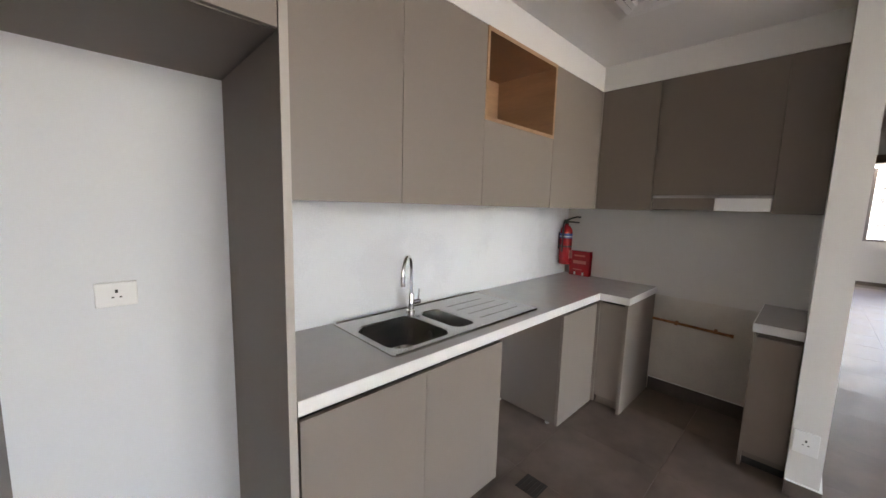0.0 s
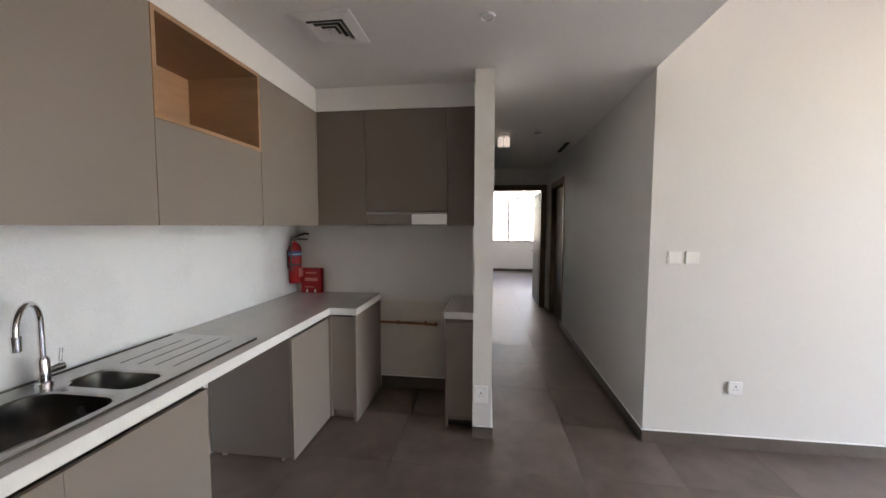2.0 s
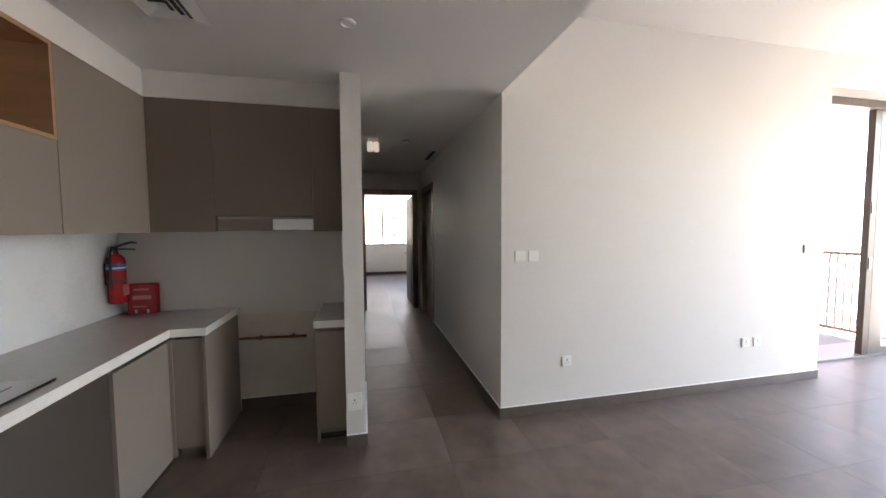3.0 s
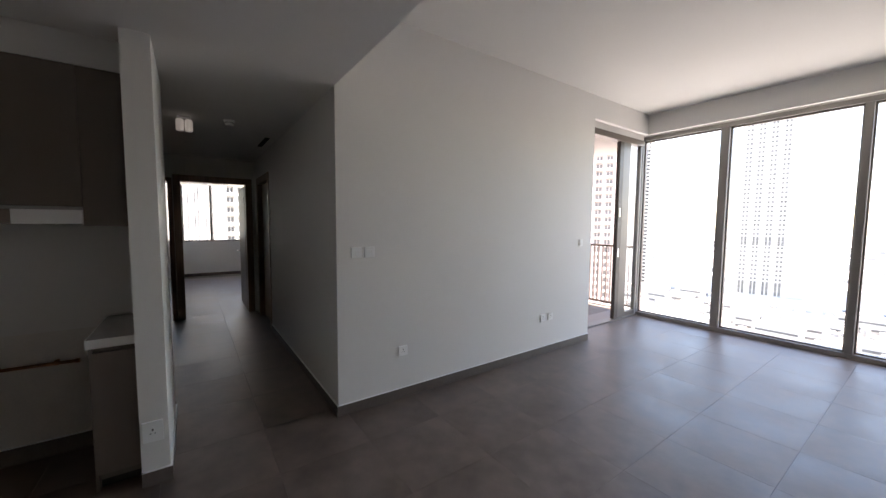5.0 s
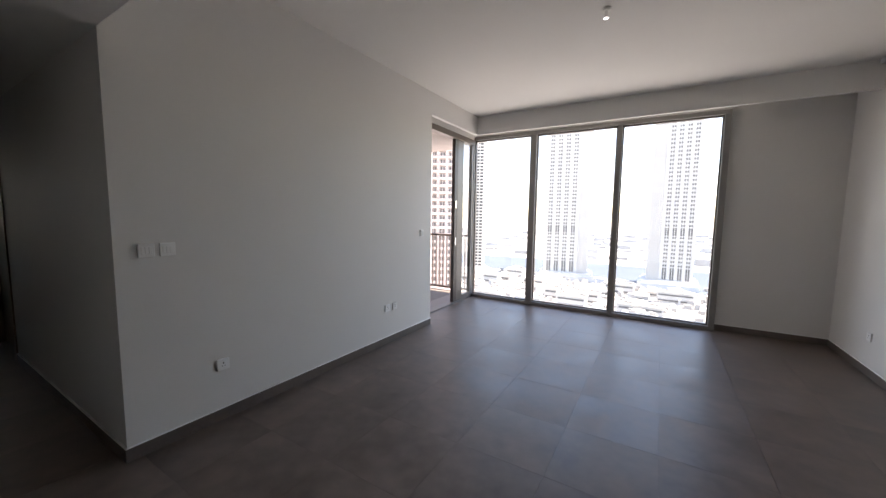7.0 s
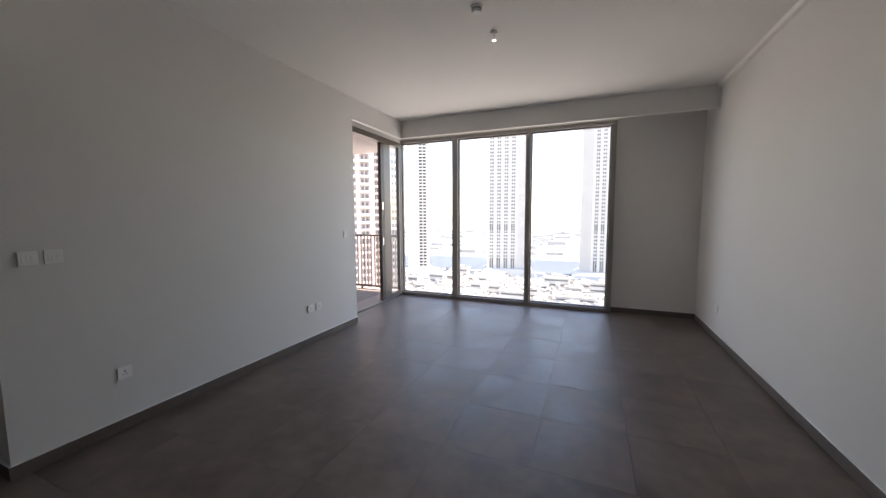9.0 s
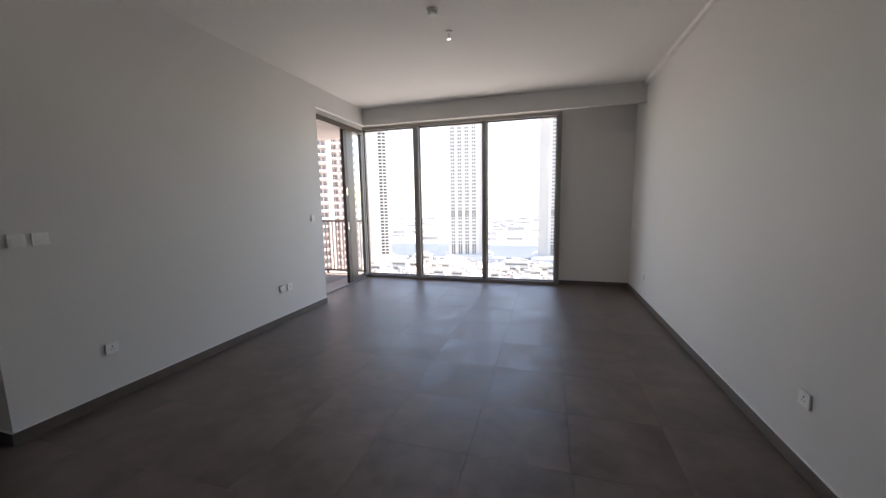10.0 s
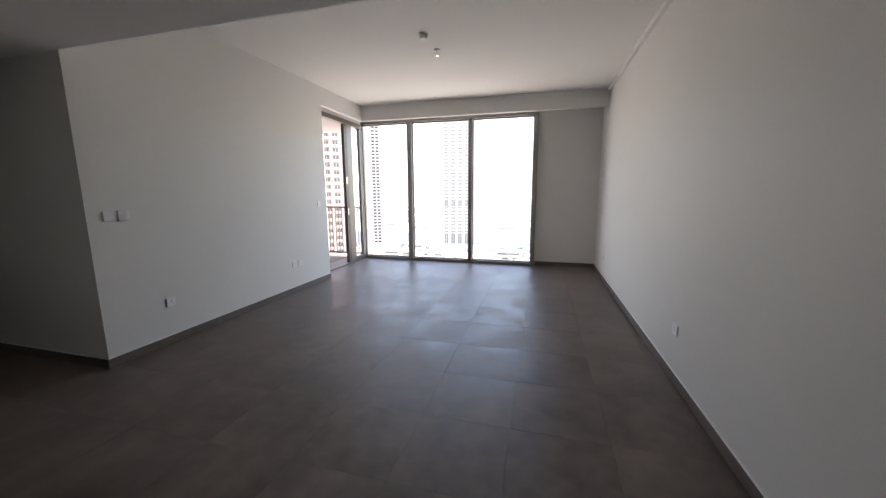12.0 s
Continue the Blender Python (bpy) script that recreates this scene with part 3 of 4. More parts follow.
def bowl_mesh(bm, x0, y0, x1, y1, r, ztop, depth):
    prev = None
    for ins, dz, rr in ((0, 0, r), (0.008, -0.006, r * 0.95), (0.016, -depth * 0.8, r * 0.9), (0.05, -depth, r * 0.7)):
        ring = [bm.verts.new(p) for p in rrect(x0 + ins, y0 + ins, x1 - ins, y1 - ins, rr, ztop + dz)]
        if prev:
            for i in range(len(ring)):
                bm.faces.new((prev[i], prev[(i + 1) % len(ring)], ring[(i + 1) % len(ring)], ring[i]))
        prev = ring
    bm.faces.new(prev)
    bmesh.ops.recalc_face_normals(bm, faces=bm.faces)
    for f_ in bm.faces:
        f_.normal_flip()
    return bm


sink = thing("kitchen_sink", (-1.17, -0.92, 0.905), "stainless steel inset sink with two bowls and drainer", "sink")
bm = bmesh.new()
SZ = 0.911
B1, B2 = (-1.005, -1.06, -0.625, -0.69, 0.08), (-1.215, -1.05, -1.045, -0.72, 0.055)
edges = []
for loop in (rrect(-1.71, -1.195, -0.592, -0.645, 0.03, SZ), rrect(*B1, SZ), rrect(*B2, SZ)):
    vs = [bm.verts.new(p) for p in loop]
    edges += [bm.edges.new((vs[i], vs[(i + 1) % len(vs)])) for i in range(len(vs))]
bmesh.ops.triangle_fill(bm, use_beauty=True, edges=edges)
ex = bmesh.ops.extrude_edge_only(bm, edges=[e for e in edges[:28]])
for v in ex["geom"]:
    if isinstance(v, bmesh.types.BMVert):
        v.co.z = 0.905
bmesh.ops.recalc_face_normals(bm, faces=bm.faces)
part("rim", bm, STEEL, sink)
part("bowl", bowl_mesh(bmesh.new(), *B1, SZ, 0.20), STEEL, sink, smooth=True)
part("bowl", bowl_mesh(bmesh.new(), *B2, SZ, 0.12), STEEL, sink, smooth=True)
for b_, dz in ((B1, 0.20), (B2, 0.12)):
    cx, cy = (b_[0] + b_[2]) / 2, (b_[1] + b_[3]) / 2
    part("drain", lathe(bmesh.new(), (cx, cy, SZ - dz + 0.0005), [(0.0, 0.002), (0.028, 0.002), (0.034, 0.004), (0.04, 0.001), (0.042, 0.0)]), CHROME, sink, smooth=True)
part("overflow", acyl((-0.994, -0.87, 0.85), (-0.986, -0.87, 0.85), 0.016, seg=16), DARK, sink)
for i in range(4):
    y_ = -1.04 + i * 0.09
    part("drainer_rib", abox(-1.67 + 0.03 * abs(i - 2), y_, SZ, -1.28, y_ + 0.006, SZ + 0.0016, bevel=0.0006), STEEL, sink)
part("raised_edge", abox(-1.70, -1.188, SZ, -0.61, -1.178, SZ + 0.005, bevel=0.002), STEEL, sink)
part("raised_edge", abox(-1.70, -0.662, SZ, -0.61, -0.652, SZ + 0.005, bevel=0.002), STEEL, sink)

tap = thing("mixer_tap", (-1.04, -1.10, 0.911), "chrome gooseneck mixer tap with side lever", "tap")
T0 = Vector((-1.04, -1.10, 0.911))
part("body", lathe(bmesh.new(), T0, [(0.026, 0), (0.026, 0.012), (0.021, 0.018), (0.021, 0.10), (0.014, 0.115), (0.0, 0.115)]), CHROME, tap, smooth=True)
toward = Vector((0.8, 0.6, 0)).normalized()
pts = [T0 + Vector((0, 0, 0.10)), T0 + Vector((0, 0, 0.20))]
for i in range(13):
    a = math.pi - math.pi * i / 12
    pts.append(T0 + toward * (0.09 + 0.09 * math.cos(a)) + Vector((0, 0, 0.25 + 0.09 * math.sin(a))))
pts.append(T0 + toward * 0.18 + Vector((0, 0, 0.23)))
sp = part("spout", tube(bmesh.new(), pts, 0.011), CHROME, tap, smooth=True)
part("spray_head", acyl(T0 + toward * 0.18 + Vector((0, 0, 0.245)), T0 + toward * 0.18 + Vector((0, 0, 0.19)), 0.016, 0.014), CHROME, sp, smooth=True)
part("lever_base", acyl(T0 + Vector((0, 0, 0.055)), T0 + Vector((-0.065, 0, 0.055)), 0.016), CHROME, tap, smooth=True)
part("lever", acyl(T0 + Vector((-0.055, 0, 0.06)), T0 + Vector((-0.062, 0.0, 0.13)), 0.006), CHROME, tap, smooth=True)


# wall units
def wall_unit(x0, x1, label, z0=ZU0):
    c = thing("wall_cabinet", ((x0 + x1) / 2, -0.97, ZU0), label, "cabinet", group="kitchen wall cabinets")
    part("body", abox(x0, YS + 0.009, ZU0, x1, YU - 0.02, ZU1 - 0.001), LAMI_D, c)
    part("door", abox(x0 + 0.0006, YU - 0.019, z0 - 0.004, x1 - 0.0006, YU, ZU1 - 0.003, bevel=0.0006), LAMI, c)
    return c


wall_unit(-0.686, TX - 0.003, "taupe laminate wall cabinet with one handleless door")
wall_unit(-1.212, -0.688, "taupe laminate wall cabinet with one handleless door")
wall_unit(-2.6195, -1.912, "taupe laminate corner wall cabinet with plain door")
nc = thing("wall_cabinet", (-1.56, -0.97, ZU0), "taupe wall cabinet with an open oak-lined niche", "cabinet", group="kitchen wall cabinets")
NX0, NX1, NZ0, NZ1 = -1.908, -1.214, 1.985, ZU1 - 0.001
part("body", abox(NX0, YS + 0.009, ZU0, NX1, YU - 0.02, NZ0 - 0.001), LAMI_D, nc)
part("door", abox(NX0 + 0.0005, YU - 0.019, ZU0 - 0.004, NX1 - 0.0005, YU, NZ0 - 0.002, bevel=0.0006), LAMI, nc)
part("niche_floor", abox(NX0, YS + 0.03, NZ0, NX1, YU + 0.002, NZ0 + 0.018), WOOD, nc)
part("niche_top", abox(NX0, YS + 0.03, NZ1 - 0.022, NX1, YU + 0.002, NZ1), WOOD, nc)
part("niche_side", abox(NX0, YS + 0.03, NZ0 + 0.018, NX0 + 0.018, YU + 0.002, NZ1 - 0.022), WOOD, nc)
part("niche_side", abox(NX1 - 0.018, YS + 0.03, NZ0 + 0.018, NX1, YU + 0.002, NZ1 - 0.022), WOOD, nc)
part("niche_back", abox(NX0, YS + 0.015, NZ0, NX1, YS + 0.03, NZ1), WOOD, nc)


def hob_unit(y0, y1, label, z0=ZU0):
    c = thing("wall_cabinet", (-2.88, (y0 + y1) / 2, ZU0), label, "cabinet", group="kitchen wall cabinets")
    part("body", abox(XH + 0.009, y0, z0 + 0.004, XU - 0.02, y1, ZU1 - 0.001), LAMI_D, c)
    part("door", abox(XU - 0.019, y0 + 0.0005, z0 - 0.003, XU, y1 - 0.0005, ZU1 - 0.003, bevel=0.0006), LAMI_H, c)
    return c


hob_unit(-0.733, -0.334, "taupe laminate wall cabinet with darker door in the kitchen corner")
hob_unit(-0.333, 0.3135, "taupe laminate cabinet with darker door above the extractor hood", 1.655)
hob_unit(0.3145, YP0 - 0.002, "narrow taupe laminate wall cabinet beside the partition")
hd = thing("extractor_hood", (-2.88, 0, ZU0), "slim built-in extractor hood with steel and white front", "extractor hood")
part("housing", abox(XH + 0.009, -0.331, 1.565, XU - 0.05, 0.311, 1.652), PLASTIC_G, hd)
part("visor", abox(XU - 0.045, -0.329, 1.552, XU - 0.02, 0.03, 1.632, bevel=0.003), DSTEEL, hd, "dull brushed steel visor")
part("control_panel", abox(XU - 0.045, 0.032, 1.552, XU - 0.012, 0.309, 1.632, bevel=0.003), PLASTIC, hd, "white control panel")
part("top_lip", abox(XU - 0.045, -0.329, 1.634, XU - 0.012, 0.309, 1.645), PLASTIC_G, hd)
part("filter", abox(XH + 0.03, -0.30, 1.555, XU - 0.06, 0.28, 1.564), STEEL, hd)

# pipe in the cooker gap
gp = thing("gas_pipe", (XH + 0.03, -0.1, 0.63), "rusty brown copper pipe clipped across the bare wall", "pipe")
part("tube", tube(bmesh.new(), [(XH + 0.028, -0.372, 0.637), (XH + 0.028, -0.1, 0.632), (XH + 0.028, 0.15, 0.626)], 0.011, 10), RUST, gp, smooth=True)
for y_ in (-0.2, 0.06):
    part("clip", abox(XH, y_ - 0.01, 0.618, XH + 0.042, y_ + 0.01, 0.648, bevel=0.002), RUST, gp)
part("end_cap", acyl((XH + 0.028, 0.15, 0.626), (XH + 0.028, 0.17, 0.626), 0.014, seg=12), RUST, gp)

# fire extinguisher
EX = Vector((-2.97, YS + 0.075, 1.01))
fe = thing("fire_extinguisher", EX, "red fire extinguisher with black hose head on the wall", "extinguisher")
part("cylinder", lathe(bmesh.new(), EX, [(0.0, 0.004), (0.05, 0.0), (0.056, 0.012), (0.057, 0.30), (0.052, 0.335), (0.035, 0.36), (0.018, 0.37), (0.018, 0.385), (0, 0.385)]), RED, fe, smooth=True)
part("label", lathe(bmesh.new(), EX, [(0.0575, 0.25), (0.0577, 0.251), (0.0577, 0.295), (0.0575, 0.296)]), BLUE, fe, "blue label band", smooth=True)
part("label", lathe(bmesh.new(), EX, [(0.0575, 0.262), (0.0580, 0.263), (0.0580, 0.272), (0.0575, 0.273)]), PAPER, fe, "white print line", smooth=True)
part("strap", lathe(bmesh.new(), EX, [(0.0575, 0.165), (0.0585, 0.167), (0.0585, 0.178), (0.0575, 0.180)]), BLACK, fe, smooth=True)
part("label", abox(EX.x - 0.03, EX.y + 0.052, EX.z + 0.06, EX.x + 0.03, EX.y + 0.0585, EX.z + 0.14), PINK, fe, "pale instruction print")
part("valve", acyl(EX + Vector((0, 0, 0.38)), EX + Vector((0, 0, 0.425)), 0.016), BLACK, fe, smooth=True)
part("handle", tube(bmesh.new(), [EX + Vector(p) for p in ((0, 0, 0.42), (-0.03, 0.03, 0.44), (-0.06, 0.07, 0.455), (-0.075, 0.10, 0.45))], 0.008), BLACK, fe, smooth=True)
part("trigger", tube(bmesh.new(), [EX + Vector(p) for p in ((0, 0, 0.405), (-0.03, 0.04, 0.405), (-0.07, 0.09, 0.40))], 0.007), BLACK, fe, smooth=True)
part("hose", tube(bmesh.new(), [EX + Vector(p) for p in ((0, 0, 0.40), (0.04, 0, 0.42), (0.062, 0, 0.38), (0.066, 0, 0.25), (0.066, 0, 0.12))], 0.008), BLACK, fe, smooth=True)
part("bracket", abox(EX.x - 0.02, YS + 0.008, EX.z + 0.14, EX.x + 0.02, EX.y - 0.05, EX.z + 0.3), BLACK, fe)

# fire blanket box
fb = thing("fire_blanket_box", (-3.05, -1.02, 0.905), "red fire blanket box standing on the worktop", "fire blanket")
part("case", abox(-3.085, -1.12, 0.905, -3.03, -0.92, 1.14, bevel=0.006), RED, fb)
part("lip", abox(-3.03, -1.115, 1.075, -3.026, -0.925, 1.135, bevel=0.001), RED, fb)
part("print", abox(-3.0262, -1.07, 1.09, -3.0250, -0.965, 1.105), PINK, fb, "pale printed line")
part("print", abox(-3.0302, -1.08, 1.02, -3.0290, -0.955, 1.05), PINK, fb, "faded printed picture")
part("print", abox(-3.0302, -1.08, 0.96, -3.0290, -0.99, 0.968), PINK, fb, "faded printed line")
for y_ in (-1.06, -0.98):
    part("pull_tape", abox(-3.0305, y_ - 0.008, 0.912, -3.0285, y_ + 0.008, 0.94), PAPER, fb)


# ---- switches and sockets ----
def plate(name, label, c, n, w_=0.088, h_=0.088, kinds="switch", group=""):
    """A wall plate centred at c with outward normal n (unit x or y)."""
    c, n = Vector(c), Vector(n)
    s = Vector((n.y, -n.x, 0))
    d = thing(name, c, label, "switch" if kinds == "switch" else "socket", group=group)

    def slab(nm, u0, u1, z0, z1, d0, d1, mtl, bev=0.0, par=None, lab=""):
        a = c + s * u0 + n * d0 + Vector((0, 0, z0))
        b = c + s * u1 + n * d1 + Vector((0, 0, z1))
        return part(nm, abox(*a, *b, bevel=bev), mtl, par or d, lab)
    slab("frame", -w_ / 2, w_ / 2, -h_ / 2, h_ / 2, 0.0, 0.013, PLASTIC, 0.003)
    if kinds == "switch":
        for u in (-0.02, 0.0, 0.02):
            slab("rocker", u - 0.009, u + 0.009, -0.022, 0.022, 0.013, 0.016, PLASTIC, 0.0012)
    else:
        for k in range(1 if w_ < 0.12 else 2):
            u = 0 if w_ < 0.12 else (-0.036, 0.036)[k]
            slab("pin_hole", u - 0.004, u + 0.004, 0.006, 0.018, 0.0128, 0.0134, DARK)
            slab("pin_hole", u - 0.014, u - 0.007, -0.012, -0.007, 0.0128, 0.0134, DARK)
            slab("pin_hole", u + 0.007, u + 0.014, -0.012, -0.007, 0.0128, 0.0134, DARK)
            slab("rocker", u - 0.006, u + 0.006, 0.024, 0.036, 0.013, 0.016, PLASTIC, 0.001)
    return d


GX = "wall plates on the white wall"
plate("light_switch", "white square light switch on the white wall", (XW, 1.905, 1.33), (1, 0, 0), group=GX)
plate("light_switch", "white square light switch on the white wall", (XW, 2.02, 1.33), (1, 0, 0), group=GX)
plate("wall_socket", "white single socket low on the white wall", (XW, 2.335, 0.43), (1, 0, 0), kinds="socket", group=GX)
plate("wall_socket", "white single socket beside a data outlet", (XW, 4.25, 0.445), (1, 0, 0), kinds="socket", group=GX)
plate("data_outlet", "white square data outlet beside a socket", (XW, 4.39, 0.445), (1, 0, 0), kinds="socket", group=GX)
plate("thermostat", "small white thermostat near the balcony door", (XW, 4.97, 1.335), (1, 0, 0), w_=0.075, kinds="switch")
plate("wall_socket", "white single socket low on the long plain wall", (XR, 2.785, 0.425), (-1, 0, 0), kinds="socket")
plate("wall_socket", "white single socket near the window corner", (XR, 6.27, 0.40), (-1, 0, 0), kinds="socket")
plate("wall_socket", "white socket plate low on the partition end", (XP, 0.59, 0.33), (1, 0, 0), w_=0.1, h_=0.125, kinds="socket")
plate("wall_socket", "white double socket inside the fridge bay", (0.222, YS, 1.19), (0, 1, 0), w_=0.115, kinds="socket")

# ---- floor drain ----
dr = thing("floor_drain", (-1.39, -0.44, 0), "dark square floor drain grate in the tiles", "drain")
part("grate", abox(-1.455, -0.505, 0.0, -1.325, -0.375, 0.003, bevel=0.001), DARK, dr)
for i in range(5):
    part("bar", abox(-1.445, -0.49 + i * 0.024, 0.003, -1.335, -0.481 + i * 0.024, 0.005), BLACK, dr)


# ---- ceiling fittings ----
av = thing("air_diffuser", (-1.81, -0.235, ZS), "white square four-way ceiling air diffuser", "air vent")
CX, CY = -1.81, -0.235


def ring(x, y, half, width, z0, z1, drop):
    """Sloping square ring."""
    bm = bmesh.new()
    o = [bm.verts.new((x + sx * half, y + sy * half, z0)) for sx, sy in ((-1, -1), (1, -1), (1, 1), (-1, 1))]
    i_ = [bm.verts.new((x + sx * (half - width), y + sy * (half - width), z1)) for sx, sy in ((-1, -1), (1, -1), (1, 1), (-1, 1))]
    o2 = [bm.verts.new((v.co.x, v.co.y, v.co.z + drop)) for v in o]
    i2 = [bm.verts.new((v.co.x, v.co.y, v.co.z + drop)) for v in i_]
    for k in range(4):
        n_ = (k + 1) % 4
        for q in ((o[k], o[n_], i_[n_], i_[k]), (o2[n_], o2[k], i2[k], i2[n_]), (o[n_], o[k], o2[k], o2[n_]), (i_[k], i_[n_], i2[n_], i2[k])):
            bm.faces.new(q)
    bmesh.ops.recalc_face_normals(bm, faces=bm.faces)
    return bm


part("flange", ring(CX, CY, 0.165, 0.062, ZS - 0.004, ZS - 0.012, 0.004), PLASTIC, av)
part("throat", abox(CX - 0.105, CY - 0.105, ZS - 0.003, CX + 0.105, CY + 0.105, ZS - 0.001), DARK, av)
for k, h_ in enumerate((0.092, 0.062, 0.034)):
    part("vane", ring(CX, CY, h_, 0.018, ZS - 0.020, ZS - 0.008, 0.002), PLASTIC, av)
part("centre", abox(CX - 0.012, CY - 0.012, ZS - 0.018, CX + 0.012, CY + 0.012, ZS - 0.004), PLASTIC, av)

dl = thing("downlight", (-1.79, 0.61, ZS), "small round white recessed downlight, switched off", "downlight")
part("bezel", lathe(bmesh.new(), (-1.79, 0.61, ZS - 0.012), [(0.026, 0.008), (0.031, 0.0), (0.040, 0.002), (0.042, 0.012)]), PLASTIC, dl, smooth=True)
part("lens", lathe(bmesh.new(), (-1.79, 0.61, ZS - 0.006), [(0.0, 0.0), (0.027, 0.0), (0.027, 0.005)]), LENS, dl)

LX, LY = -4.2, 0.80
el = thing("emergency_light", (LX, LY, ZS), "small twin-head emergency light glowing on the ceiling", "ceiling light")
part("base", abox(LX - 0.018, LY - 0.055, ZS - 0.022, LX + 0.018, LY + 0.055, ZS - 0.001, bevel=0.004), PLASTIC, el)
for dy in (-0.037, 0.037):
    head = part("head", lathe(bmesh.new(), (LX, LY + dy, ZS - 0.145), [(0.024, 0.004), (0.026, 0.0), (0.032, 0.003), (0.033, 0.02), (0.033, 0.10), (0.026, 0.112), (0.012, 0.116)]), LAMP, el, "frosted white lamp head", smooth=True)
    part("lens", lathe(bmesh.new(), (LX, LY + dy, ZS - 0.142), [(0.0, 0.0), (0.024, 0.0), (0.024, 0.006)]), CHROME, head, "chrome end cap", smooth=True)
    part("arm", acyl((LX, LY + dy, ZS - 0.04), (LX, LY + dy, ZS - 0.02), 0.009, seg=12), CHROME, el, smooth=True)


def detector(x, y, z, label):
    s = thing("smoke_detector", (x, y, z), label, "detector")
    part("base", lathe(bmesh.new(), (x, y, z - 0.015), [(0.0, 0.0), (0.05, 0.0), (0.052, 0.015)]), PLASTIC, s, smooth=True)
    part("chamber", lathe(bmesh.new(), (x, y, z - 0.05), [(0.0, 0.0), (0.03, 0.001), (0.038, 0.01), (0.042, 0.035)]), PLASTIC, s, smooth=True)
    part("vent_ring", lathe(bmesh.new(), (x, y, z - 0.032), [(0.0425, 0.0), (0.0432, 0.001), (0.0432, 0.011), (0.0425, 0.012)]), PLASTIC_G, s, smooth=True)


detector(-0.24, 3.79, ZC, "round white smoke detector on the living room ceiling")
detector(-4.11, 1.18, ZS, "round white smoke detector on the corridor ceiling")
spk = thing("sprinkler", (-0.21, 4.24, ZC), "small white and chrome fire sprinkler head", "sprinkler")
part("escutcheon", lathe(bmesh.new(), (-0.21, 4.24, ZC - 0.02), [(0.015, 0.0), (0.03, 0.004), (0.038, 0.02)]), PLASTIC, spk, smooth=True)
part("body", acyl((-0.21, 4.24, ZC - 0.065), (-0.21, 4.24, ZC - 0.01), 0.012), CHROME, spk, smooth=True)
part("deflector", lathe(bmesh.new(), (-0.21, 4.24, ZC - 0.075), [(0.0, 0.0), (0.022, 0.0), (0.022, 0.003), (0.008, 0.012), (0, 0.012)]), CHROME, spk, smooth=True)
gr = thing("linear_grille", (-5.3, 1.62, ZS), "dark slot air grille in the corridor ceiling", "air vent")
part("slot", abox(-5.3, 1.60, ZS - 0.006, -4.7, 1.66, ZS - 0.001), DARK, gr)
part("frame", abox(-5.32, 1.585, ZS - 0.008, -4.68, 1.60, ZS - 0.001), PLASTIC, gr)
part("frame", abox(-5.32, 1.66, ZS - 0.008, -4.68, 1.675, ZS - 0.001), PLASTIC, gr)

# ---- outside ----
GZ = -60.0
ground = solid("ground", abox(-4500, -1500, GZ - 2, 4500, 4800, GZ), SAND, "pale sandy ground reaching the hazy horizon", "ground")
w = bmesh.new()
vs = [w.verts.new((x, y, GZ + 0.4)) for x, y in ((-900, 430), (-420, 385), (-150, 390), (-45, 400), (-22, 338), (60, 345), (420, 400), (1100, 450), (1300, 640), (600, 560), (250, 540), (40, 500), (-130, 520), (-330, 500), (-600, 540), (-1000, 600))]
face = w.faces.new(vs)
bmesh.ops.extrude_face_region(w, geom=[face])
for v in vs:
    v.co.z = GZ + 0.1
bmesh.ops.recalc_face_normals(w, faces=w.faces)
water = solid("water", w, WATER, "calm pale blue creek between two shores", "water")
for i, (y0, wd) in enumerate(((150, 14), (190, 9), (232, 12), (290, 10))):
    solid("road", abox(-700, y0, GZ, 700, y0 + wd, GZ + 0.15 + 0.01 * i), ROADM, "sunlit grey asphalt road far below", "road")


def placed(me, name, parent, kind="", label=""):
    o = new(name, me)
    o.parent = parent
    return tagged(o, label, kind=kind)


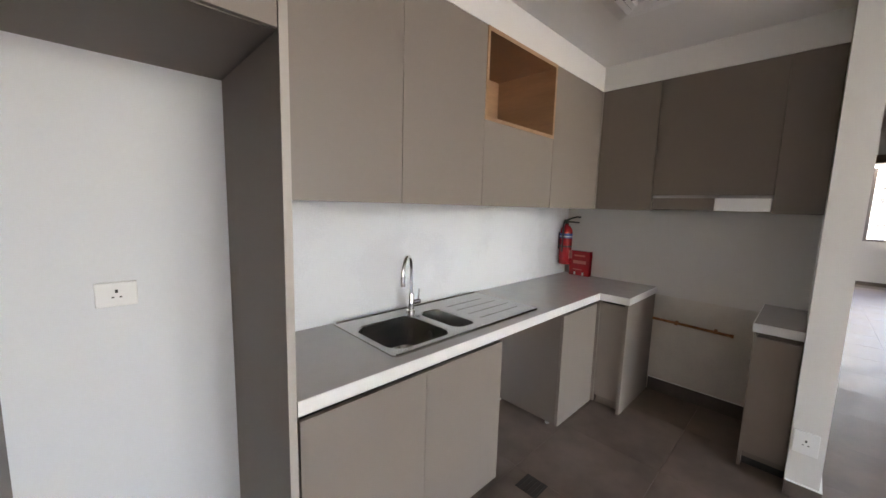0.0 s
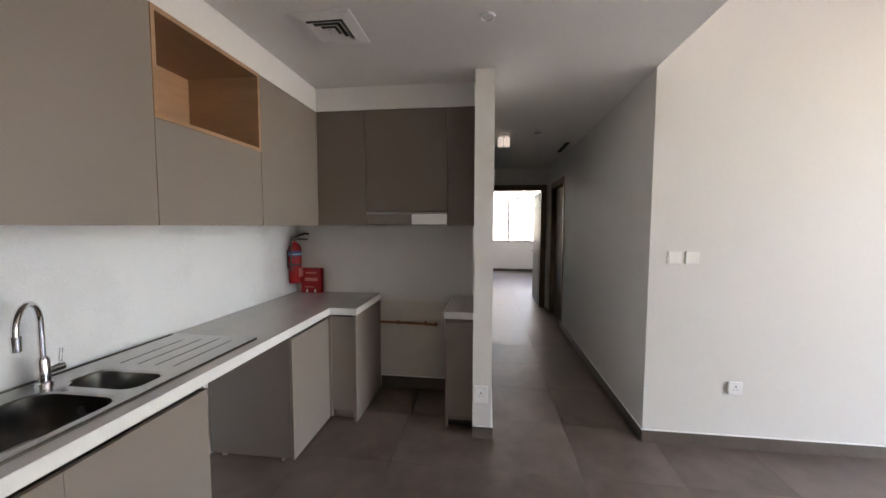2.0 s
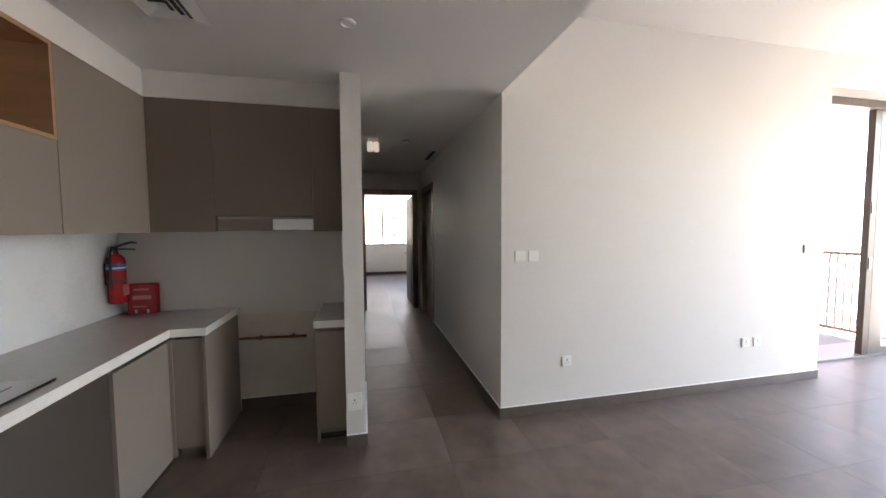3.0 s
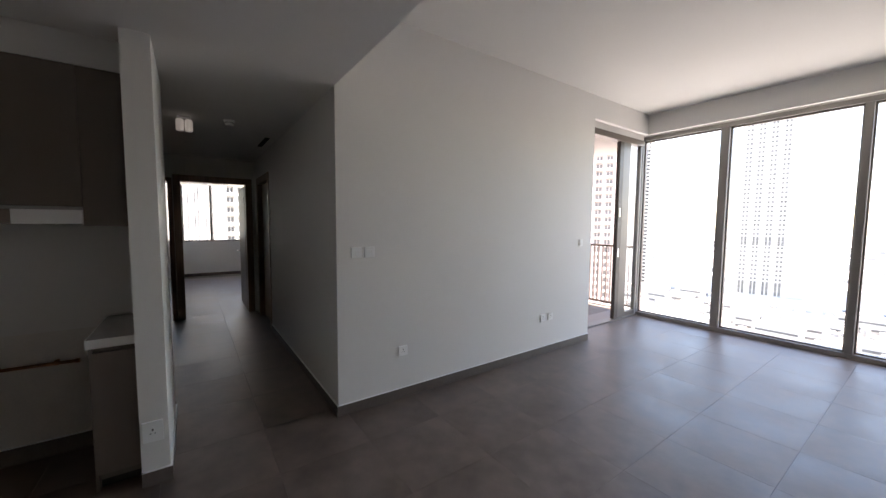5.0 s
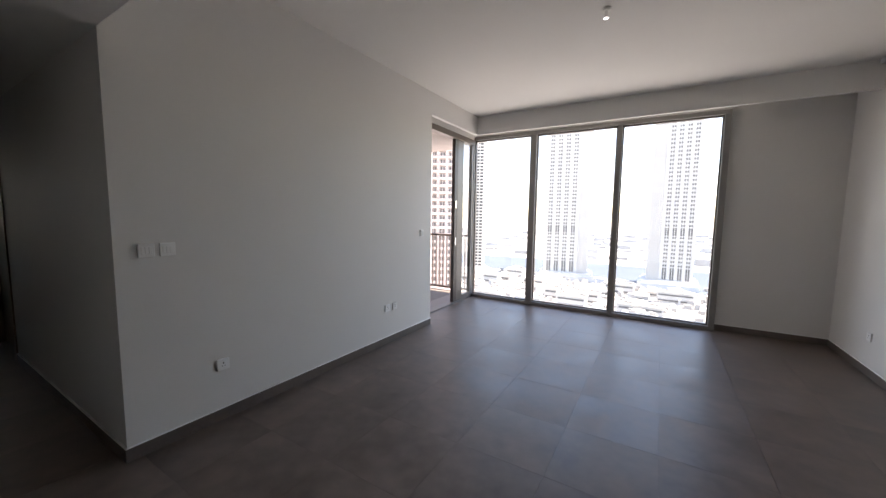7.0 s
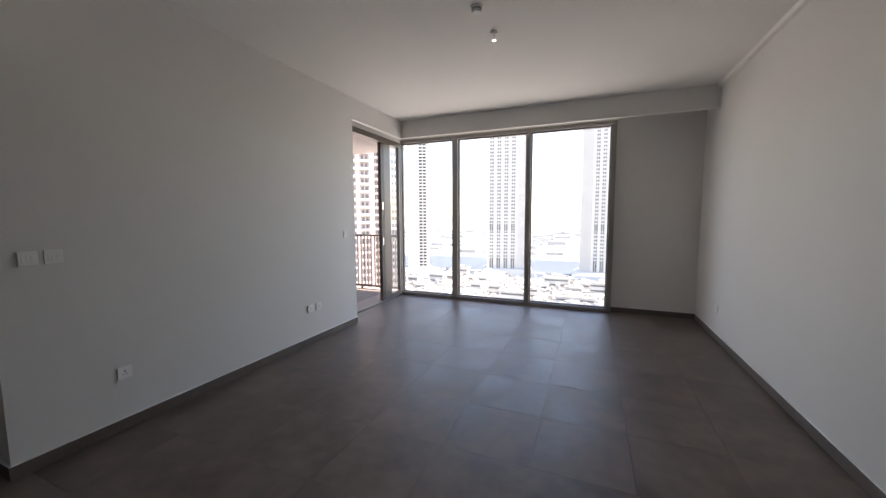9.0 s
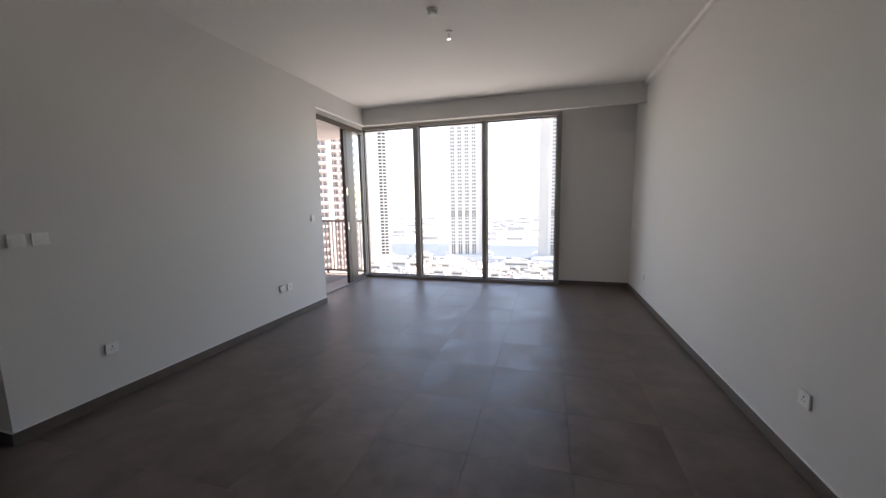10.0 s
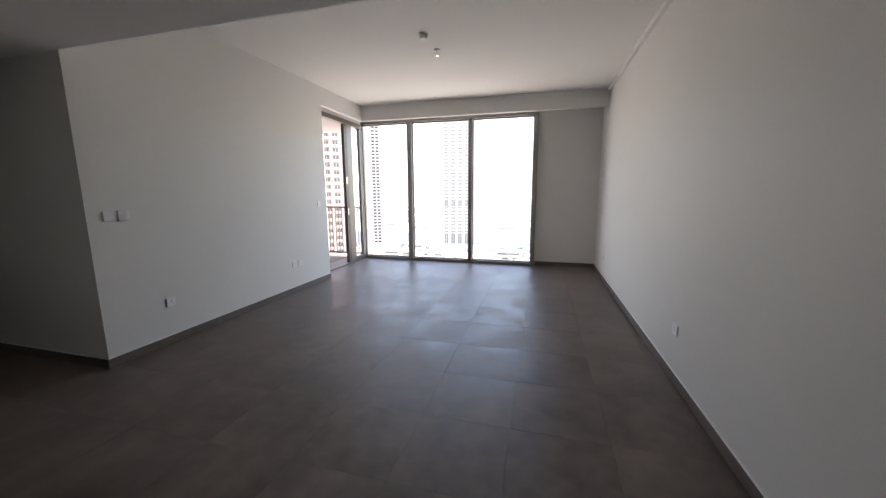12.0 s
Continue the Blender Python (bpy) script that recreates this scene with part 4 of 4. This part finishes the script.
def tower(az, dist, wid, dep, top, label, skin, cols, ribs=0.3, floor_h=3.5, balconies=False, turn=0.0, side=1, fill=False):
    """A tower facing the flat: window columns between piers on the near face, ribs towards one side."""
    a = radians(az)
    t = thing("apartment_tower", (dist * math.sin(a), dist * math.cos(a), GZ), label, "building")
    t.matrix_basis = pose(dist * math.sin(a), dist * math.cos(a), GZ, 0, 0, -az + turn)
    h = top - GZ
    hw = wid / 2
    wx1 = hw - wid * ribs
    n = int((h - 9) / floor_h)
    bay = (wx1 + hw) / cols
    placed(boxes_mesh("wall", [(-hw, 0, 0, hw, dep, h)], skin), "wall", t)
    placed(boxes_mesh("roof", [(-hw + 2, 2, h, hw - 2, dep - 2, h + 3), (-hw / 2, 4, h + 3, hw / 2, dep - 4, h + 7)], skin), "roof", t)
    piers, panes, slabs = [], [], []
    for c in range(cols + 1):
        x = -hw + c * bay
        piers.append((x - bay * 0.14, -0.9, 6, x + bay * 0.14, 0.1, h))
        if c < cols:
            piers.append((x + bay * 0.46, -0.55, 6, x + bay * 0.54, 0.1, h))
    x = wx1 + 1.0
    while x < hw:
        piers.append((x - 0.25, -0.7, 6, x + 0.25, 0.1, h))
        x += 1.5
    for f in range(n):
        z = 8 + f * floor_h
        big = f in (0, 1, 2, 11, 12)
        for c in range(cols):
            x = -hw + c * bay
            for u0, u1 in ((0.08, 0.92),) if fill else ((0.25, 0.455), (0.545, 0.75)):
                panes.append((x + bay * u0, -0.12, z + (0.0 if big or fill else 1.1), x + bay * u1, 0.05, z + floor_h - (0.1 if big or fill else 0.75)))
            if balconies:
                slabs.append((x + bay * 0.14, -1.5, z - 0.15, x + bay * 0.86, 0.05, z + 0.15))
                slabs.append((x + bay * 0.14, -1.5, z + 0.15, x + bay * 0.86, -1.4, z + 1.0))
        for j in range(max(2, int(dep / 4))):
            yy = 2 + j * 4
            if yy + 2 < dep:
                panes.append((hw - 0.05, yy, z + 0.75, hw + 0.1, yy + 2, z + floor_h - 0.45))
                panes.append((-hw - 0.1, yy, z + 0.75, -hw + 0.05, yy + 2, z + floor_h - 0.45))
    if side < 0:
        piers, panes, slabs = ([(-p[0], p[1], p[2], -p[3], p[4], p[5]) for p in q] for q in (piers, panes, slabs))
    placed(boxes_mesh("pier_cladding", piers, skin), "pier_cladding", t, "stuff")
    placed(boxes_mesh("glazing", panes, DARKG if fill else PANE), "glazing", t, "stuff", "rows of grey tinted windows")
    if slabs:
        placed(boxes_mesh("balcony_facade", slabs, skin), "balcony_facade", t, "stuff", "stacked balcony slabs")
    placed(boxes_mesh("podium", [(-hw - 6, -8, 0, hw + 6, dep + 6, 5), (-hw - 4, -6, 5, hw + 4, dep + 4, 7)], CONC), "podium", t)
    return t


tower(-12.0, 372, 40, 26, 112, "tall white residential tower with narrow window columns", CONC, 4, ribs=0.28)
tower(1.35, 368, 34, 26, 122, "tall white residential tower with paired window columns", CONC, 4, ribs=0.33, side=-1)
tower(-26.25, 380, 21, 24, 150, "pale tower with serrated stacked balconies", CONC, 1, ribs=0.50, floor_h=3.3, balconies=True, side=-1, fill=True)
tower(-38.0, 175, 32, 24, 120, "rose-white tower with stacked balconies and windows", ROSE, 5, ribs=0.05, floor_h=3.6, balconies=True)
tower(-31.1, 188, 14, 20, 118, "rose-white tower wing with stacked balconies", ROSE, 3, ribs=0.04, floor_h=3.6, balconies=True)
# seen from the bedrooms
tower(-84.4, 150, 7, 20, 90, "white tower with a close grid of windows", CONC, 2, ribs=0.02, balconies=True)
t_ = thing("striped_tower", (-120, 2, GZ), "tower with white and grey vertical stripes", "building")
placed(boxes_mesh("wall", [(0, -14, 0, -18, 4.6, 150)], DARKG), "wall", t_)
stripes, dark_bands, y_ = [], [], -13.5
for i in range(24):
    wd = (0.35, 0.8, 0.3, 0.55)[i % 4]
    stripes.append((0.0, y_, 0, 0.4, y_ + wd, 150))
    if i % 3 == 2:
        dark_bands.append((0.0, y_ + wd + 0.03, 0, 0.1, y_ + wd + 0.3, 150))
    y_ += wd + 0.36
placed(boxes_mesh("stripe", stripes, CONC), "stripe", t_, "stuff")
placed(boxes_mesh("glazing", dark_bands, PANE), "glazing", t_, "stuff")


rng = random.Random(4)


def podium(x, y, w_, d_, levels, label):
    p = thing("low_building", (x, y, GZ), label, "building", group="low waterfront buildings")
    placed(boxes_mesh("wall", [(-w_ / 2, -d_ / 2, 0, w_ / 2, d_ / 2, levels * 4.0)], LOWB), "wall", p)
    placed(boxes_mesh("roof", [(-w_ / 2 - 0.6, -d_ / 2 - 0.6, levels * 4.0, w_ / 2 + 0.6, d_ / 2 + 0.6, levels * 4.0 + 0.6),
                               (-w_ / 5, -d_ / 5, levels * 4 + 0.6, w_ / 6, d_ / 5, levels * 4 + 3.0)], LOWB), "roof", p)
    plant = []
    for _ in range(9):
        ax, ay = rng.uniform(-w_ / 2 + 1, w_ / 2 - 2), rng.uniform(-d_ / 2 + 1, d_ / 2 - 2)
        plant.append((ax, ay, levels * 4 + 0.6, ax + rng.uniform(0.8, 3), ay + rng.uniform(0.8, 2), levels * 4 + 0.6 + rng.uniform(0.5, 2)))
    placed(boxes_mesh("roof_plant", plant, GREYC), "roof_plant", p, "stuff", "grey rooftop plant boxes")
    for l in range(levels):
        placed(boxes_mesh("window_band", [(-w_ / 2 + 1, -d_ / 2 - 0.15, l * 4 + 1.5, w_ / 2 - 1, -d_ / 2 + 0.05, l * 4 + 2.7)], PANE), "window_band", p)


for row, py in enumerate((158, 178, 206, 224, 252, 272, 306, 326, 346)):
    px = -330 + rng.uniform(0, 20)
    while px < 230:
        w_ = rng.uniform(9, 26)
        near = min(abs(px + w_ / 2 + 78), abs(px + w_ / 2 - 10)) < 44
        if not (near and py > 335) and rng.random() < 0.72:
            podium(px + w_ / 2, py + rng.uniform(-3, 3), w_, rng.uniform(5, 11), rng.choice((1, 1, 2)), "low white waterfront building with window bands")
        px += w_ + rng.uniform(4, 20)
far = []
for i in range(800):
    fx, fy = rng.uniform(-1500, 1400), rng.uniform(560, 1500)
    s_ = rng.uniform(8, 36)
    far.append((fx, fy, GZ, fx + s_, fy + s_, GZ + rng.choice((2, 3, 4, 6, 9))))
far_shore = solid("far_shore", bmesh.new(), FARB, "hazy low buildings along the far shore", "buildings", kind="stuff")
far_shore.data = boxes_mesh("far_shore", far, FARB)
clutter = []
for i in range(2200):
    cx_, cy_ = rng.uniform(-330, 240), rng.uniform(140, 372)
    sx, sy = rng.uniform(1.0, 4.5), rng.uniform(1.0, 3.5)
    clutter.append((cx_, cy_, GZ, cx_ + sx, cy_ + sy, GZ + rng.choice((1.2, 1.5, 2.0, 2.8, 4.0))))
for mtl, nm, sel in ((CONC, "pale", 0), (GREYC, "grey", 1)):
    ob = tagged(new("street_clutter", boxes_mesh("street_clutter", clutter[sel::2], mtl)), nm + " sheds and parked vehicles in streets far below", "street clutter", kind="stuff")

# ---- floor tiles, laid last ----
TS, GAP = 0.603, 0.0014
tx0, ty0 = -2.06, 1.822
tm = to_mesh("tile", abox(-TS / 2 + GAP / 2, -TS / 2 + GAP / 2, -0.009, TS / 2 - GAP / 2, TS / 2 - GAP / 2, 0.0), TILE)
ZONES = ((XH, YS, XR, YC), (XW, YC, XR, YW - 0.1), (XE, YP1, XH, YC), (XF, 0.60, XE - 0.15, 3.6), (XE, -0.4, XH - 0.15, YP1), (XF, -1.2, XE - 0.15, 0.66), (XB, YD, XW, YW - 0.1))


def clipped(cx, cy):
    """The part of a tile that lies in some zone's box, largest one."""
    best = None
    for x0, y0, x1, y1 in ZONES:
        a, b, c, d = max(cx - TS / 2, x0), max(cy - TS / 2, y0), min(cx + TS / 2, x1), min(cy + TS / 2, y1)
        if c - a > 0.02 and d - b > 0.02 and (best is None or (c - a) * (d - b) > best):
            best = (c - a) * (d - b)
    return best


for i in range(-18, 9):
    for j in range(-6, 11):
        cx, cy = tx0 + (i + 0.5) * TS, ty0 + (j + 0.5) * TS
        if cx - TS / 2 < XF or cx > XR + 0.25 or cy > YW + 0.2:
            continue
        if clipped(cx, cy):
            x0, x1 = max(cx - TS / 2, XF), min(cx + TS / 2, XR + 0.05)
            y0, y1 = max(cy - TS / 2, YS - 0.05), min(cy + TS / 2, YW + 0.03)
            whole = (x1 - x0) * (y1 - y0) > TS * TS * 0.999
            me = tm if whole else to_mesh("tile", abox(x0 - cx + GAP / 2, y0 - cy + GAP / 2, -0.009, x1 - cx - GAP / 2, y1 - cy - GAP / 2, 0.0), TILE)
            o = new("tile", me)
            o.parent, o.location = floor, (cx, cy, 0)
